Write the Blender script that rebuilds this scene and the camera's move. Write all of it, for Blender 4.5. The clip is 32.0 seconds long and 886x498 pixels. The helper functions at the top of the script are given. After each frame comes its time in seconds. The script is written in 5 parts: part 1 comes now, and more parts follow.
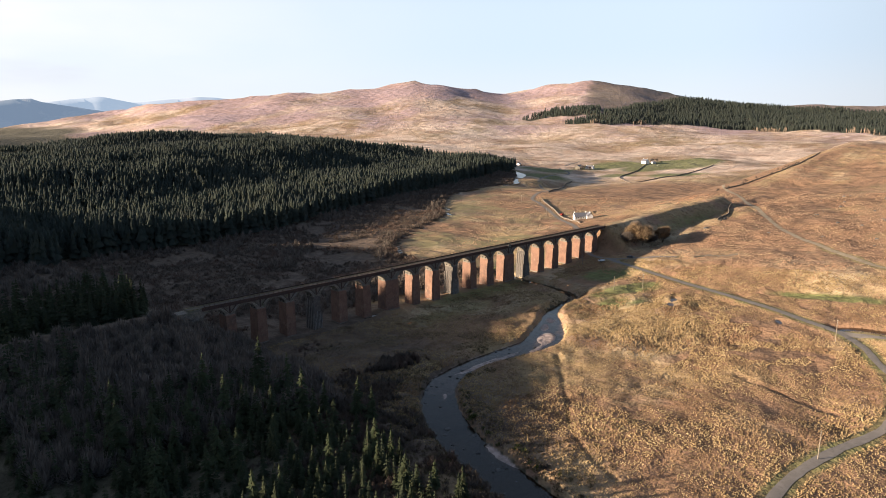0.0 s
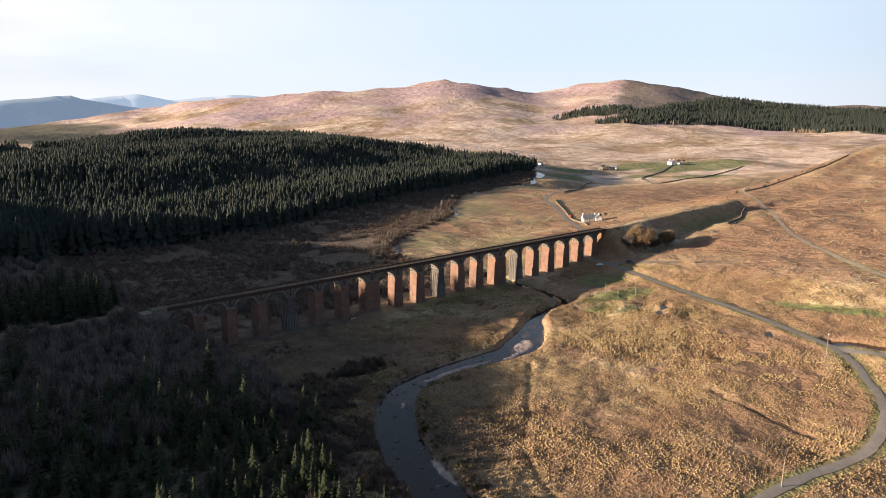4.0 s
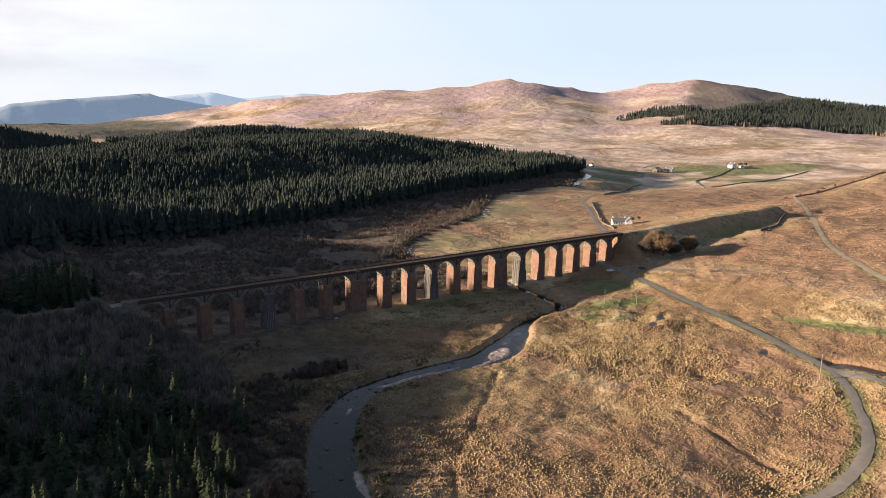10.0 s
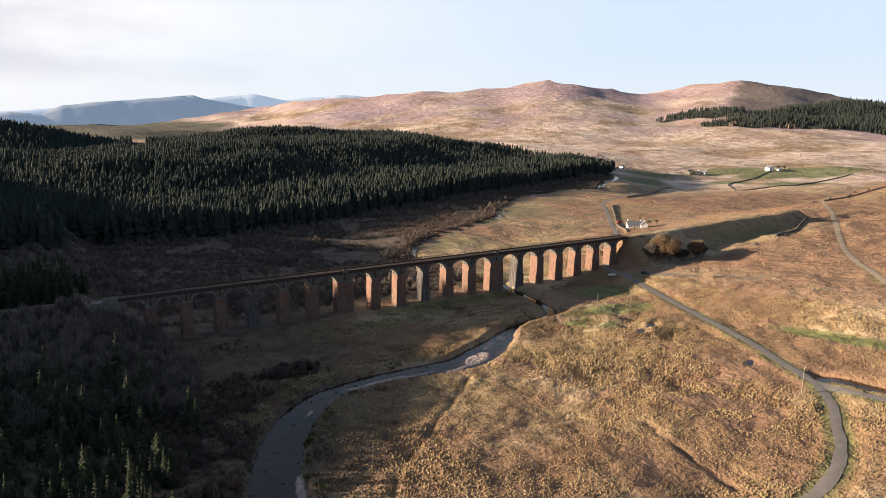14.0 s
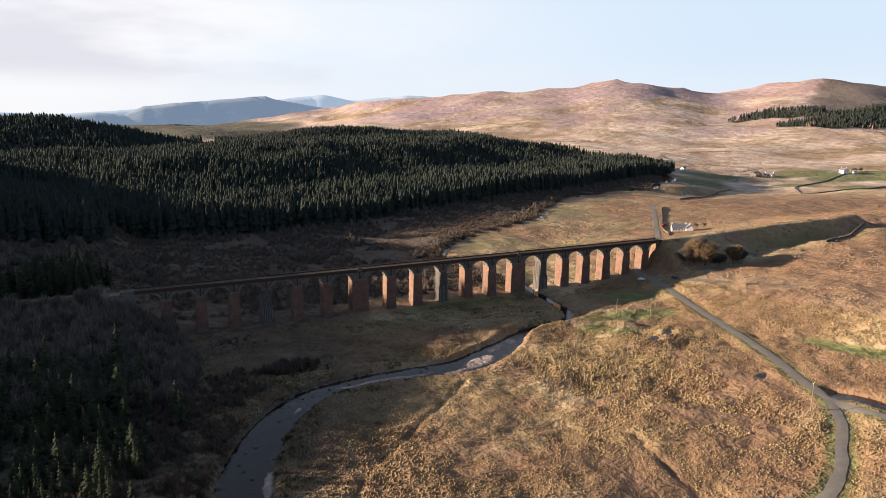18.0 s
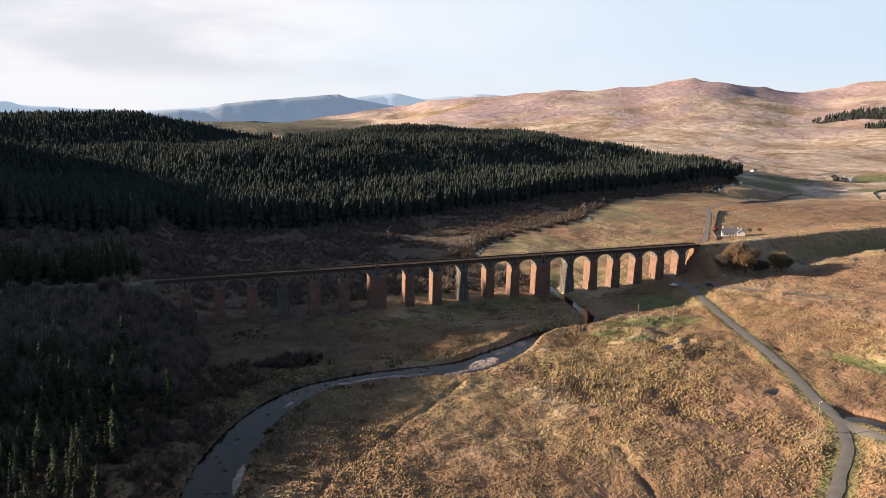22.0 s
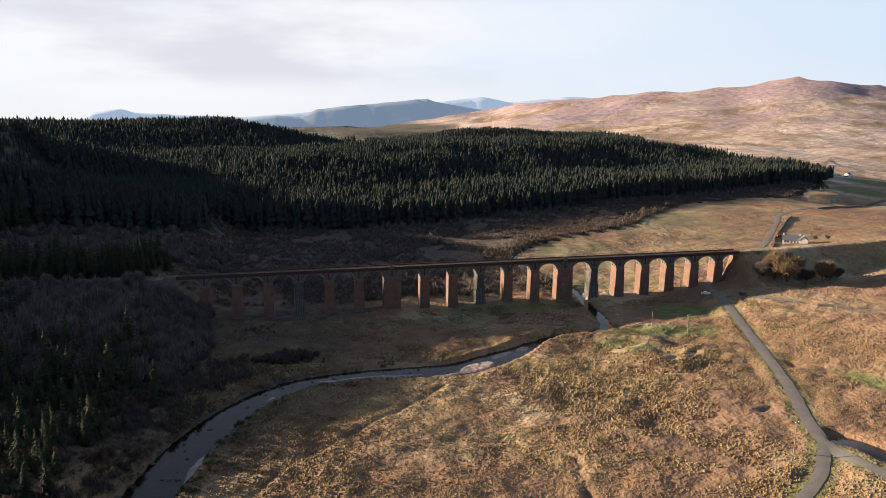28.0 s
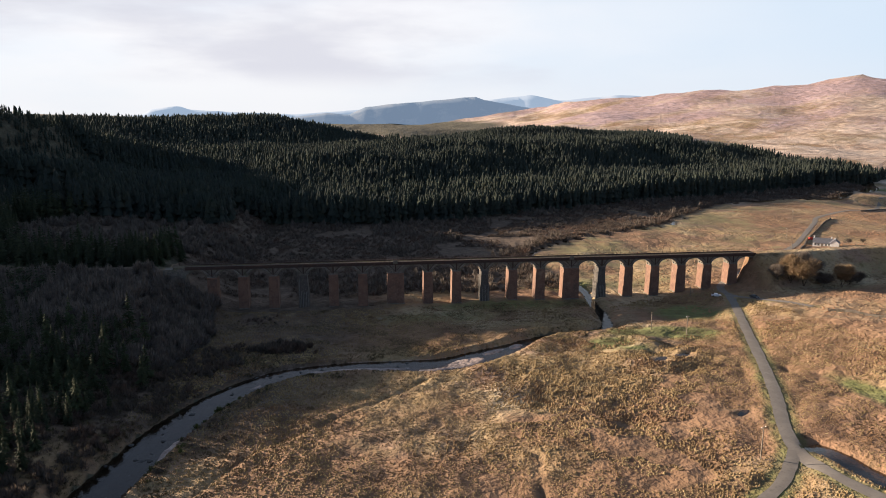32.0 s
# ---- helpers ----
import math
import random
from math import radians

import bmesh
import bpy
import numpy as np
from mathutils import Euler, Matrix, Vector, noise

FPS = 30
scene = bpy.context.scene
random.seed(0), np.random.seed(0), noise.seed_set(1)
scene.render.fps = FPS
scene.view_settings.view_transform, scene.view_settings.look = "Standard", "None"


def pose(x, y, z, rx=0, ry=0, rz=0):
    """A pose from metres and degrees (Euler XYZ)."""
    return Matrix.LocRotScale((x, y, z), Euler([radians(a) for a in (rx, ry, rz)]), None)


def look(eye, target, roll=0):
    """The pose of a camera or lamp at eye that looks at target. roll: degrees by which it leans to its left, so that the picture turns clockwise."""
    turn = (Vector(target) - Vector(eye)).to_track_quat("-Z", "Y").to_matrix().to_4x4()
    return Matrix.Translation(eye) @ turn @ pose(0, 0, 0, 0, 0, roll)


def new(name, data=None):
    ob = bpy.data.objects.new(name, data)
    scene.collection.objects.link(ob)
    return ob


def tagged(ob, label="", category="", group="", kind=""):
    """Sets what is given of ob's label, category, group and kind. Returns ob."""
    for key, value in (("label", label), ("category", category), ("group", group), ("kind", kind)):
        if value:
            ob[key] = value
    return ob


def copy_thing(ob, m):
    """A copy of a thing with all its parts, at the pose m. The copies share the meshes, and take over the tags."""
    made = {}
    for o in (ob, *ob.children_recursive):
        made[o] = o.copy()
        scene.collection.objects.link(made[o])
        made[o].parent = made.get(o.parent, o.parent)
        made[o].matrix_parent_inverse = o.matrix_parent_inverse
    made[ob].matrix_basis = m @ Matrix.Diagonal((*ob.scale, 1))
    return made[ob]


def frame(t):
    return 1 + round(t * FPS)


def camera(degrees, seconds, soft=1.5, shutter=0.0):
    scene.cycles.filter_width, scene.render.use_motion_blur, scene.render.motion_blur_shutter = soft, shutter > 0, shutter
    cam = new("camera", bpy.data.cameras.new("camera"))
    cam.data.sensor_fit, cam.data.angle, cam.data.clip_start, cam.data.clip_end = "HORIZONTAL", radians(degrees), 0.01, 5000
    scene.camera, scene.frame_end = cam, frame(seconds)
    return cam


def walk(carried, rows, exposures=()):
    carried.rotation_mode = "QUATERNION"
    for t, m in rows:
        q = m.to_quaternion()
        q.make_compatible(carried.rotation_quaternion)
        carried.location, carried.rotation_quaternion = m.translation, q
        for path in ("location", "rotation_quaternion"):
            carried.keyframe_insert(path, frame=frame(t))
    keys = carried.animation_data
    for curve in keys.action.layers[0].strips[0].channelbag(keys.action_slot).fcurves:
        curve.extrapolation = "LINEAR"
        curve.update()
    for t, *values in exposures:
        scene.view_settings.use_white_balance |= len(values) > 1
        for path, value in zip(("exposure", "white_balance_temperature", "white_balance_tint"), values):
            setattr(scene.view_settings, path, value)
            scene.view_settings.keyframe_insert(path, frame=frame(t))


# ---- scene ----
cam = camera(66.0, 32.0, 0.9)
PATH = [
    (0, (-201.773, -243.745, 91.367), (-200.447, -242.302, 90.968), -0.4),
    (0.5, (-198.65, -244.775, 91.382), (-197.332, -243.325, 90.983), -0.2),
    (1, (-195.595, -245.756, 91.38), (-194.287, -244.297, 90.98), -0.2),
    (1.5, (-192.645, -246.673, 91.356), (-191.346, -245.206, 90.956), -0.2),
    (2, (-189.801, -247.542, 91.315), (-188.51, -246.068, 90.914), -0.0),
    (2.5, (-187.034, -248.416, 91.266), (-185.751, -246.935, 90.865), -0.0),
    (3, (-184.297, -249.379, 91.21), (-183.023, -247.891, 90.807), 0.2),
    (3.5, (-181.537, -250.569, 91.093), (-180.273, -249.073, 90.69), 0.0),
    (5.5, (-170.416, -255.812, 90.067), (-169.19, -254.282, 89.668), -0.0),
    (6, (-167.631, -257.049, 89.955), (-166.415, -255.511, 89.557), -0.2),
    (6.5, (-164.826, -258.209, 89.873), (-163.621, -256.663, 89.476), -0.2),
    (7, (-162.005, -259.284, 89.792), (-160.813, -257.728, 89.394), -0.2),
    (7.5, (-159.18, -260.266, 89.713), (-158.002, -258.7, 89.314), -0.1),
    (8, (-156.372, -261.156, 89.628), (-155.211, -259.577, 89.229), -0.0),
    (8.5, (-153.561, -261.991, 89.547), (-152.415, -260.402, 89.146), 0.1),
    (9, (-150.764, -262.79, 89.473), (-149.636, -261.188, 89.072), 0.1),
    (9.5, (-147.978, -263.606, 89.407), (-146.866, -261.993, 89.006), -0.0),
    (10, (-145.224, -264.502, 89.339), (-144.123, -262.881, 88.936), 0.3),
    (10.5, (-142.538, -265.555, 89.202), (-141.449, -263.926, 88.801), 0.1),
    (11, (-139.895, -266.666, 89.064), (-138.818, -265.029, 88.663), 0.1),
    (11.5, (-137.259, -267.778, 88.943), (-136.195, -266.132, 88.542), 0.2),
    (12, (-134.596, -268.874, 88.837), (-133.545, -267.22, 88.439), 0.0),
    (12.5, (-131.902, -269.928, 88.745), (-130.863, -268.267, 88.345), 0.2),
    (13, (-129.164, -270.945, 88.677), (-128.137, -269.276, 88.277), 0.2),
    (13.5, (-126.404, -271.925, 88.621), (-125.39, -270.248, 88.223), 0.2),
    (14, (-123.64, -272.885, 88.575), (-122.638, -271.201, 88.176), 0.3),
    (14.5, (-120.918, -273.834, 88.506), (-119.929, -272.142, 88.108), 0.2),
    (16.5, (-110.212, -277.532, 87.957), (-109.296, -275.8, 87.557), 0.4),
    (17, (-107.544, -278.467, 87.9), (-106.656, -276.72, 87.502), 0.2),
    (17.5, (-104.893, -279.389, 87.861), (-104.034, -277.627, 87.462), 0.3),
    (18, (-102.229, -280.293, 87.829), (-101.399, -278.518, 87.43), 0.2),
    (18.5, (-99.539, -281.161, 87.797), (-98.733, -279.374, 87.4), 0.1),
    (19, (-96.796, -281.97, 87.762), (-96.014, -280.173, 87.363), 0.2),
    (19.5, (-94.028, -282.641, 87.694), (-93.271, -280.832, 87.298), 0.0),
    (20, (-91.236, -283.235, 87.624), (-90.504, -281.418, 87.22), 0.5),
    (20.5, (-88.433, -283.804, 87.558), (-87.723, -281.978, 87.154), 0.4),
    (21, (-85.644, -284.387, 87.497), (-84.956, -282.553, 87.093), 0.5),
    (21.5, (-82.879, -285.03, 87.431), (-82.215, -283.186, 87.029), 0.3),
    (22, (-80.149, -285.759, 87.354), (-79.509, -283.907, 86.95), 0.5),
    (22.5, (-77.465, -286.577, 87.272), (-76.849, -284.718, 86.867), 0.4),
    (23, (-74.821, -287.482, 87.19), (-74.227, -285.614, 86.79), 0.1),
    (23.5, (-72.206, -288.457, 87.103), (-71.633, -286.582, 86.708), -0.2),
    (24, (-69.607, -289.466, 87.005), (-69.055, -287.585, 86.609), -0.0),
    (24.5, (-67.009, -290.432, 86.897), (-66.479, -288.545, 86.498), 0.2),
    (25, (-64.375, -291.26, 86.789), (-63.868, -289.367, 86.39), 0.1),
    (25.5, (-61.649, -291.816, 86.762), (-61.163, -289.917, 86.367), -0.0),
    (27.5, (-50.512, -293.276, 86.552), (-50.11, -291.357, 86.155), 0.0),
    (28, (-47.723, -293.656, 86.526), (-47.338, -291.733, 86.132), -0.1),
    (28.5, (-44.958, -294.078, 86.497), (-44.589, -292.151, 86.105), -0.2),
    (29, (-42.253, -294.541, 86.458), (-41.903, -292.613, 86.06), 0.1),
    (29.5, (-39.637, -295.043, 86.417), (-39.305, -293.11, 86.023), -0.1),
    (30, (-37.136, -295.579, 86.368), (-36.823, -293.644, 85.969), 0.1),
    (30.5, (-34.782, -296.145, 86.29), (-34.487, -294.207, 85.89), 0.2),
    (32, (-28.163, -297.894, 85.716), (-27.919, -295.95, 85.317), 0.1),
]
walk(cam, [(t, look(eye, target, roll)) for t, eye, target, roll in PATH], [(0, 1.85, 6250, 11), (12, 1.8, 6250, 11), (32, 1.72, 6200, 11)])

# ---- world, sun ----
SUN_FROM = Vector((-0.86, 0.51, 0.0)).normalized()
SUN_UP = radians(10.8)
VEIL_WEST, VEIL_EAST, BANK = (10.0, 9.6, 9.3), (6.8, 7.9, 8.9), (6.9, 6.8, 7.2)
world = bpy.data.worlds.new("sky")
scene.world = world
world.use_nodes = True
wn, wl = world.node_tree.nodes, world.node_tree.links
sky = wn.new("ShaderNodeTexSky")
sky.sky_type = "NISHITA"
sky.sun_disc = False
sky.sun_elevation = SUN_UP
sky.sun_rotation = math.atan2(SUN_FROM.x, SUN_FROM.y)
sky.altitude, sky.air_density, sky.dust_density, sky.ozone_density = 100, 0.9, 0.15, 4.0
# thin bright cloud, thickest low in the west, and a few grey banks
co = wn.new("ShaderNodeTexCoord")
sep = wn.new("ShaderNodeSeparateXYZ")
wl.new(co.outputs["Generated"], sep.inputs[0])


def wmath(op, a, b=0.0, c=0.0):
    m = wn.new("ShaderNodeMath")
    m.operation = op
    for i, v in enumerate((a, b, c)):
        if isinstance(v, (int, float)):
            m.inputs[i].default_value = v
        else:
            wl.new(v, m.inputs[i])
    return m.outputs[0]


def wrange(v, a, b, c, d):
    m = wn.new("ShaderNodeMapRange")
    m.interpolation_type = "SMOOTHSTEP"
    for i, k in enumerate((a, b, c, d)):
        m.inputs[i + 1].default_value = k
    wl.new(v, m.inputs[0])
    return m.outputs[0]


def wnoise(scale, stretch, seed, detail=6):
    m = wn.new("ShaderNodeMapping")
    m.inputs["Scale"].default_value = (1, 1, stretch)
    m.inputs["Location"].default_value = (seed, seed * 0.7, seed * 0.3)
    wl.new(co.outputs["Generated"], m.inputs["Vector"])
    n = wn.new("ShaderNodeTexNoise")
    n.inputs["Scale"].default_value, n.inputs["Detail"].default_value = scale, detail
    wl.new(m.outputs[0], n.inputs["Vector"])
    return n.outputs["Fac"]


def wmix(fac, a, b):
    m = wn.new("ShaderNodeMix")
    m.data_type = "RGBA"
    if isinstance(fac, float):
        m.inputs["Factor"].default_value = fac
    else:
        wl.new(fac, m.inputs["Factor"])
    for k, v in (("A", a), ("B", b)):
        if isinstance(v, tuple):
            m.inputs[k].default_value = (*v, 1)
        else:
            wl.new(v, m.inputs[k])
    return m.outputs["Result"]


west = wmath("ADD", wmath("MULTIPLY", sep.outputs["X"], SUN_FROM.x), wmath("MULTIPLY", sep.outputs["Y"], SUN_FROM.y))
haze = wmix(wmath("MULTIPLY", wrange(west, -0.35, 0.6, 0.0, 1.0), wrange(wnoise(2.4, 3.5, 2.0), 0.32, 0.6, 0.55, 1.0)), VEIL_EAST, VEIL_WEST)
haze = wmix(wrange(sep.outputs["Z"], 0.0, 0.09, 0.55, 0.0), haze, (8.5, 8.5, 8.6))
dim = wn.new("ShaderNodeVectorMath")
dim.operation = "SCALE"
wl.new(haze, dim.inputs[0])
wl.new(wrange(west, -1.0, -0.5, 0.6, 1.0), dim.inputs["Scale"])
south = wrange(sep.outputs["Y"], -0.45, 0.05, 1.0, 0.0)
veil = wmix(south, dim.outputs[0], (3.7, 4.8, 6.3))
color = wmix(wrange(sep.outputs["Z"], 0.12, 0.42, 0.94, 0.26), sky.outputs[0], veil)
bank = wmath("MULTIPLY", wrange(wnoise(2.2, 4.5, 3.1), 0.44, 0.62, 0.0, 0.85), wmath("MULTIPLY", wrange(west, -0.35, 0.3, 0.0, 1.0), wmath("MULTIPLY", wrange(sep.outputs["Z"], 0.02, 0.06, 0.0, 1.0), wrange(sep.outputs["Z"], 0.15, 0.26, 1.0, 0.0))))
color = wmix(bank, color, BANK)
wl.new(color, wn["Background"].inputs[0])
wn["Background"].inputs[1].default_value = 0.032
sun = new("sun", bpy.data.lights.new("sun", "SUN"))
sun.data.energy, sun.data.angle, sun.data.color = 5.0, radians(0.6), (1.0, 0.79, 0.57)
sun.matrix_world = look(SUN_FROM * math.cos(SUN_UP) * 100 + Vector((0, 0, math.sin(SUN_UP) * 100)), (0, 0, 0))


# ---- materials ----
def material(name, base, rough=0.9, spots=(), bump=0.0, bump_size=1.0, metal=0.0, by_object=0.0, coords="Object", by_island=0.0):
    """base: colour. spots: (colour, size in metres, from, to) layers laid over by noise."""
    base = [v * 0.82 for v in base]
    spots = [([v * 0.82 for v in col], *rest) for col, *rest in spots]
    m = bpy.data.materials.new(name)
    m.use_nodes = True
    n, l = m.node_tree.nodes, m.node_tree.links
    b = n["Principled BSDF"]
    b.inputs["Roughness"].default_value, b.inputs["Metallic"].default_value = rough, metal
    b.inputs["Specular IOR Level"].default_value = 0.25
    co = n.new("ShaderNodeNewGeometry").outputs["Position"] if coords == "World" else n.new("ShaderNodeTexCoord").outputs["Object"]
    c = n.new("ShaderNodeRGB")
    c.outputs[0].default_value = (*base, 1)
    c = c.outputs[0]
    for col, size, lo, hi in spots:
        t = n.new("ShaderNodeTexNoise")
        t.inputs["Scale"].default_value, t.inputs["Detail"].default_value = 1 / size, 5
        t.inputs["Roughness"].default_value = 0.65
        l.new(co, t.inputs["Vector"])
        r = n.new("ShaderNodeMapRange")
        r.inputs["From Min"].default_value, r.inputs["From Max"].default_value = lo, hi
        l.new(t.outputs["Fac"], r.inputs["Value"])
        x = n.new("ShaderNodeMix")
        x.data_type = "RGBA"
        l.new(r.outputs[0], x.inputs["Factor"])
        l.new(c, x.inputs["A"])
        x.inputs["B"].default_value = (*col, 1)
        c = x.outputs["Result"]
    if by_object:
        i = n.new("ShaderNodeObjectInfo")
        h = n.new("ShaderNodeHueSaturation")
        r = n.new("ShaderNodeMapRange")
        r.inputs["To Min"].default_value, r.inputs["To Max"].default_value = 1 - by_object, 1 + by_object
        l.new(i.outputs["Random"], r.inputs["Value"])
        l.new(r.outputs[0], h.inputs["Value"])
        l.new(c, h.inputs["Color"])
        c = h.outputs[0]
    if by_island:
        h = n.new("ShaderNodeHueSaturation")
        r = n.new("ShaderNodeMapRange")
        r.inputs["To Min"].default_value, r.inputs["To Max"].default_value = 1 - by_island, 1 + by_island
        l.new(n.new("ShaderNodeNewGeometry").outputs["Random Per Island"], r.inputs["Value"])
        l.new(r.outputs[0], h.inputs["Value"])
        l.new(c, h.inputs["Color"])
        c = h.outputs[0]
    l.new(c, b.inputs["Base Color"])
    if bump:
        t = n.new("ShaderNodeTexNoise")
        t.inputs["Scale"].default_value, t.inputs["Detail"].default_value = 1 / bump_size, 6
        l.new(co, t.inputs["Vector"])
        u = n.new("ShaderNodeBump")
        u.inputs["Strength"].default_value, u.inputs["Distance"].default_value = bump, bump_size * 0.5
        l.new(t.outputs["Fac"], u.inputs["Height"])
        l.new(u.outputs[0], b.inputs["Normal"])
    return m


BRICK = material("red brick", (0.215, 0.125, 0.088), 0.92, [((0.15, 0.085, 0.064), 2.5, 0.45, 0.65), ((0.32, 0.22, 0.155), 0.7, 0.55, 0.75), ((0.13, 0.088, 0.07), 6.0, 0.54, 0.68), ((0.30, 0.21, 0.15), 4.0, 0.6, 0.75)], 0.4, 0.25)
STONE = material("granite rubble", (0.22, 0.195, 0.16), 0.95, [((0.12, 0.11, 0.10), 0.9, 0.4, 0.65), ((0.34, 0.30, 0.235), 0.5, 0.55, 0.7), ((0.12, 0.13, 0.07), 3.0, 0.55, 0.75)], 0.7, 0.4)
IRON = material("rusty iron", (0.062, 0.042, 0.037), 0.85, [((0.10, 0.06, 0.045), 0.6, 0.45, 0.7)], 0.2, 0.1)
BALLAST = material("deck gravel", (0.125, 0.102, 0.085), 0.95, [((0.10, 0.09, 0.05), 1.5, 0.45, 0.65)], 0.5, 0.2)
ASPHALT = material("worn asphalt", (0.20, 0.18, 0.16), 1.0, [((0.25, 0.225, 0.20), 3.0, 0.45, 0.7), ((0.14, 0.125, 0.115), 0.8, 0.55, 0.75)], 0.2, 0.1)
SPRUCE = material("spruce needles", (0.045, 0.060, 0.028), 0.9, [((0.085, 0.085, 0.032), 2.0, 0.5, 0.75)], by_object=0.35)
# spruce of the far woods: paler, bluer copy with haze in its colour
HAZY_SPRUCE = material("haze-paled spruce forest", (0.090, 0.113, 0.088), 0.95, [((0.115, 0.120, 0.076), 9.0, 0.48, 0.7), ((0.078, 0.098, 0.084), 40.0, 0.5, 0.65), ((0.12, 0.11, 0.066), 14.0, 0.62, 0.78)], coords="World", by_island=0.15)
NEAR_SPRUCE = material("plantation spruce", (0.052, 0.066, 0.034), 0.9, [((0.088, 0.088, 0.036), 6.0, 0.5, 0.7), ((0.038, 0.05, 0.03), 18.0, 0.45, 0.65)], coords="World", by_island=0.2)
LARCH = material("bare larch", (0.25, 0.19, 0.14), 0.95, [((0.15, 0.13, 0.10), 12.0, 0.45, 0.65)], coords="World")
SCRUB = material("brown scrub", (0.125, 0.098, 0.077), 0.95, [((0.155, 0.097, 0.07), 19.0, 0.45, 0.65), ((0.092, 0.082, 0.067), 7.0, 0.5, 0.7)], coords="World", by_island=0.3)
BANK_SCRUB = material("rank bank growth", (0.115, 0.095, 0.05), 0.95, [((0.17, 0.125, 0.07), 3.0, 0.45, 0.65), ((0.075, 0.08, 0.035), 6.0, 0.5, 0.7)], coords="World")
TWIGS = material("grey twigs", (0.19, 0.155, 0.125), 0.95, [((0.13, 0.105, 0.085), 5.0, 0.45, 0.65)], coords="World", by_island=0.3)
TWIGS_TAN = material("tan twigs", (0.32, 0.225, 0.14), 0.95, [((0.24, 0.18, 0.10), 2.0, 0.45, 0.65)], coords="World")
BARK = material("bark", (0.10, 0.075, 0.055), 0.95, [((0.05, 0.04, 0.03), 0.5, 0.4, 0.7)], 0.5, 0.2)
RED_STRAW = material("bracken and heather tufts", (0.30, 0.19, 0.115), 0.95, [((0.40, 0.29, 0.16), 16.0, 0.5, 0.62), ((0.17, 0.105, 0.065), 6.0, 0.5, 0.7), ((0.30, 0.16, 0.09), 40.0, 0.5, 0.6)], 0.5, 0.3, coords="World")
STRAW = material("tussock straw", (0.355, 0.252, 0.125), 0.95, [((0.24, 0.148, 0.082), 26.0, 0.48, 0.60), ((0.47, 0.36, 0.19), 5.0, 0.5, 0.68), ((0.14, 0.095, 0.05), 9.0, 0.55, 0.66), ((0.17, 0.105, 0.06), 3.2, 0.54, 0.66), ((0.20, 0.125, 0.07), 1.6, 0.55, 0.7)], 0.5, 0.3, coords="World", by_island=0.12)
MOSS = material("mossy verge", (0.10, 0.085, 0.04), 0.95, [((0.19, 0.14, 0.075), 2.0, 0.45, 0.65)], 0.4, 0.2)
PALE = material("weathered steel", (0.30, 0.28, 0.25), 0.8, [((0.16, 0.10, 0.07), 0.8, 0.5, 0.7)])
TRACK = material("pale gravel track", (0.30, 0.25, 0.18), 0.95, [((0.22, 0.18, 0.12), 4.0, 0.45, 0.65)], 0.3, 0.3, coords="World")
WALLING = material("dry stone", (0.17, 0.14, 0.115), 0.95, [((0.28, 0.25, 0.21), 1.2, 0.52, 0.7), ((0.10, 0.09, 0.06), 3.0, 0.5, 0.7)], 0.5, 0.3, coords="World")
ROCK = material("river boulder", (0.105, 0.10, 0.095), 0.85, [((0.06, 0.058, 0.055), 0.9, 0.45, 0.65)], 0.4, 0.3, by_object=0.3)
LIME = material("white harling", (0.9, 0.88, 0.84), 0.9, [((0.64, 0.61, 0.56), 1.8, 0.5, 0.75)], 0.2, 0.05)
SLATE = material("grey slate", (0.16, 0.165, 0.19), 0.7, [((0.10, 0.10, 0.11), 0.8, 0.45, 0.65)], 0.3, 0.2)
DARK = material("window dark", (0.02, 0.022, 0.025), 0.15)
TIMBER = material("grey timber", (0.26, 0.22, 0.17), 0.9, [((0.15, 0.12, 0.09), 0.6, 0.45, 0.65)])
PAINT = material("white car paint", (0.80, 0.80, 0.80), 0.25)
PAINT_GREY = material("dark grey car paint", (0.06, 0.065, 0.075), 0.3)
RUBBER = material("tyre rubber", (0.02, 0.02, 0.02), 0.85)
RED = material("red paint", (0.45, 0.05, 0.03), 0.6)
GRASS = material("dry moor grass", (0.345, 0.245, 0.128), 0.97, [((0.44, 0.33, 0.19), 7.0, 0.5, 0.72), ((0.50, 0.40, 0.26), 60.0, 0.5, 0.66), ((0.32, 0.205, 0.145), 25.0, 0.5, 0.66), ((0.17, 0.115, 0.06), 6.0, 0.54, 0.68), ((0.15, 0.105, 0.05), 2.4, 0.53, 0.70)], 0.9, 1.0, coords="World")


def thin(m, share):
    """Lets light through leaves, needles and blades."""
    n, l = m.node_tree.nodes, m.node_tree.links
    b = n["Principled BSDF"]
    t, x = n.new("ShaderNodeBsdfTranslucent"), n.new("ShaderNodeMixShader")
    l.new(b.inputs["Base Color"].links[0].from_socket, t.inputs["Color"])
    x.inputs[0].default_value = share
    l.new(b.outputs[0], x.inputs[1])
    l.new(t.outputs[0], x.inputs[2])
    l.new(x.outputs[0], n["Material Output"].inputs["Surface"])


for m_, share in ((SPRUCE, 0.35), (NEAR_SPRUCE, 0.4), (HAZY_SPRUCE, 0.65), (LARCH, 0.3), (SCRUB, 0.35), (TWIGS, 0.35), (TWIGS_TAN, 0.35), (STRAW, 0.25)):
    thin(m_, share)


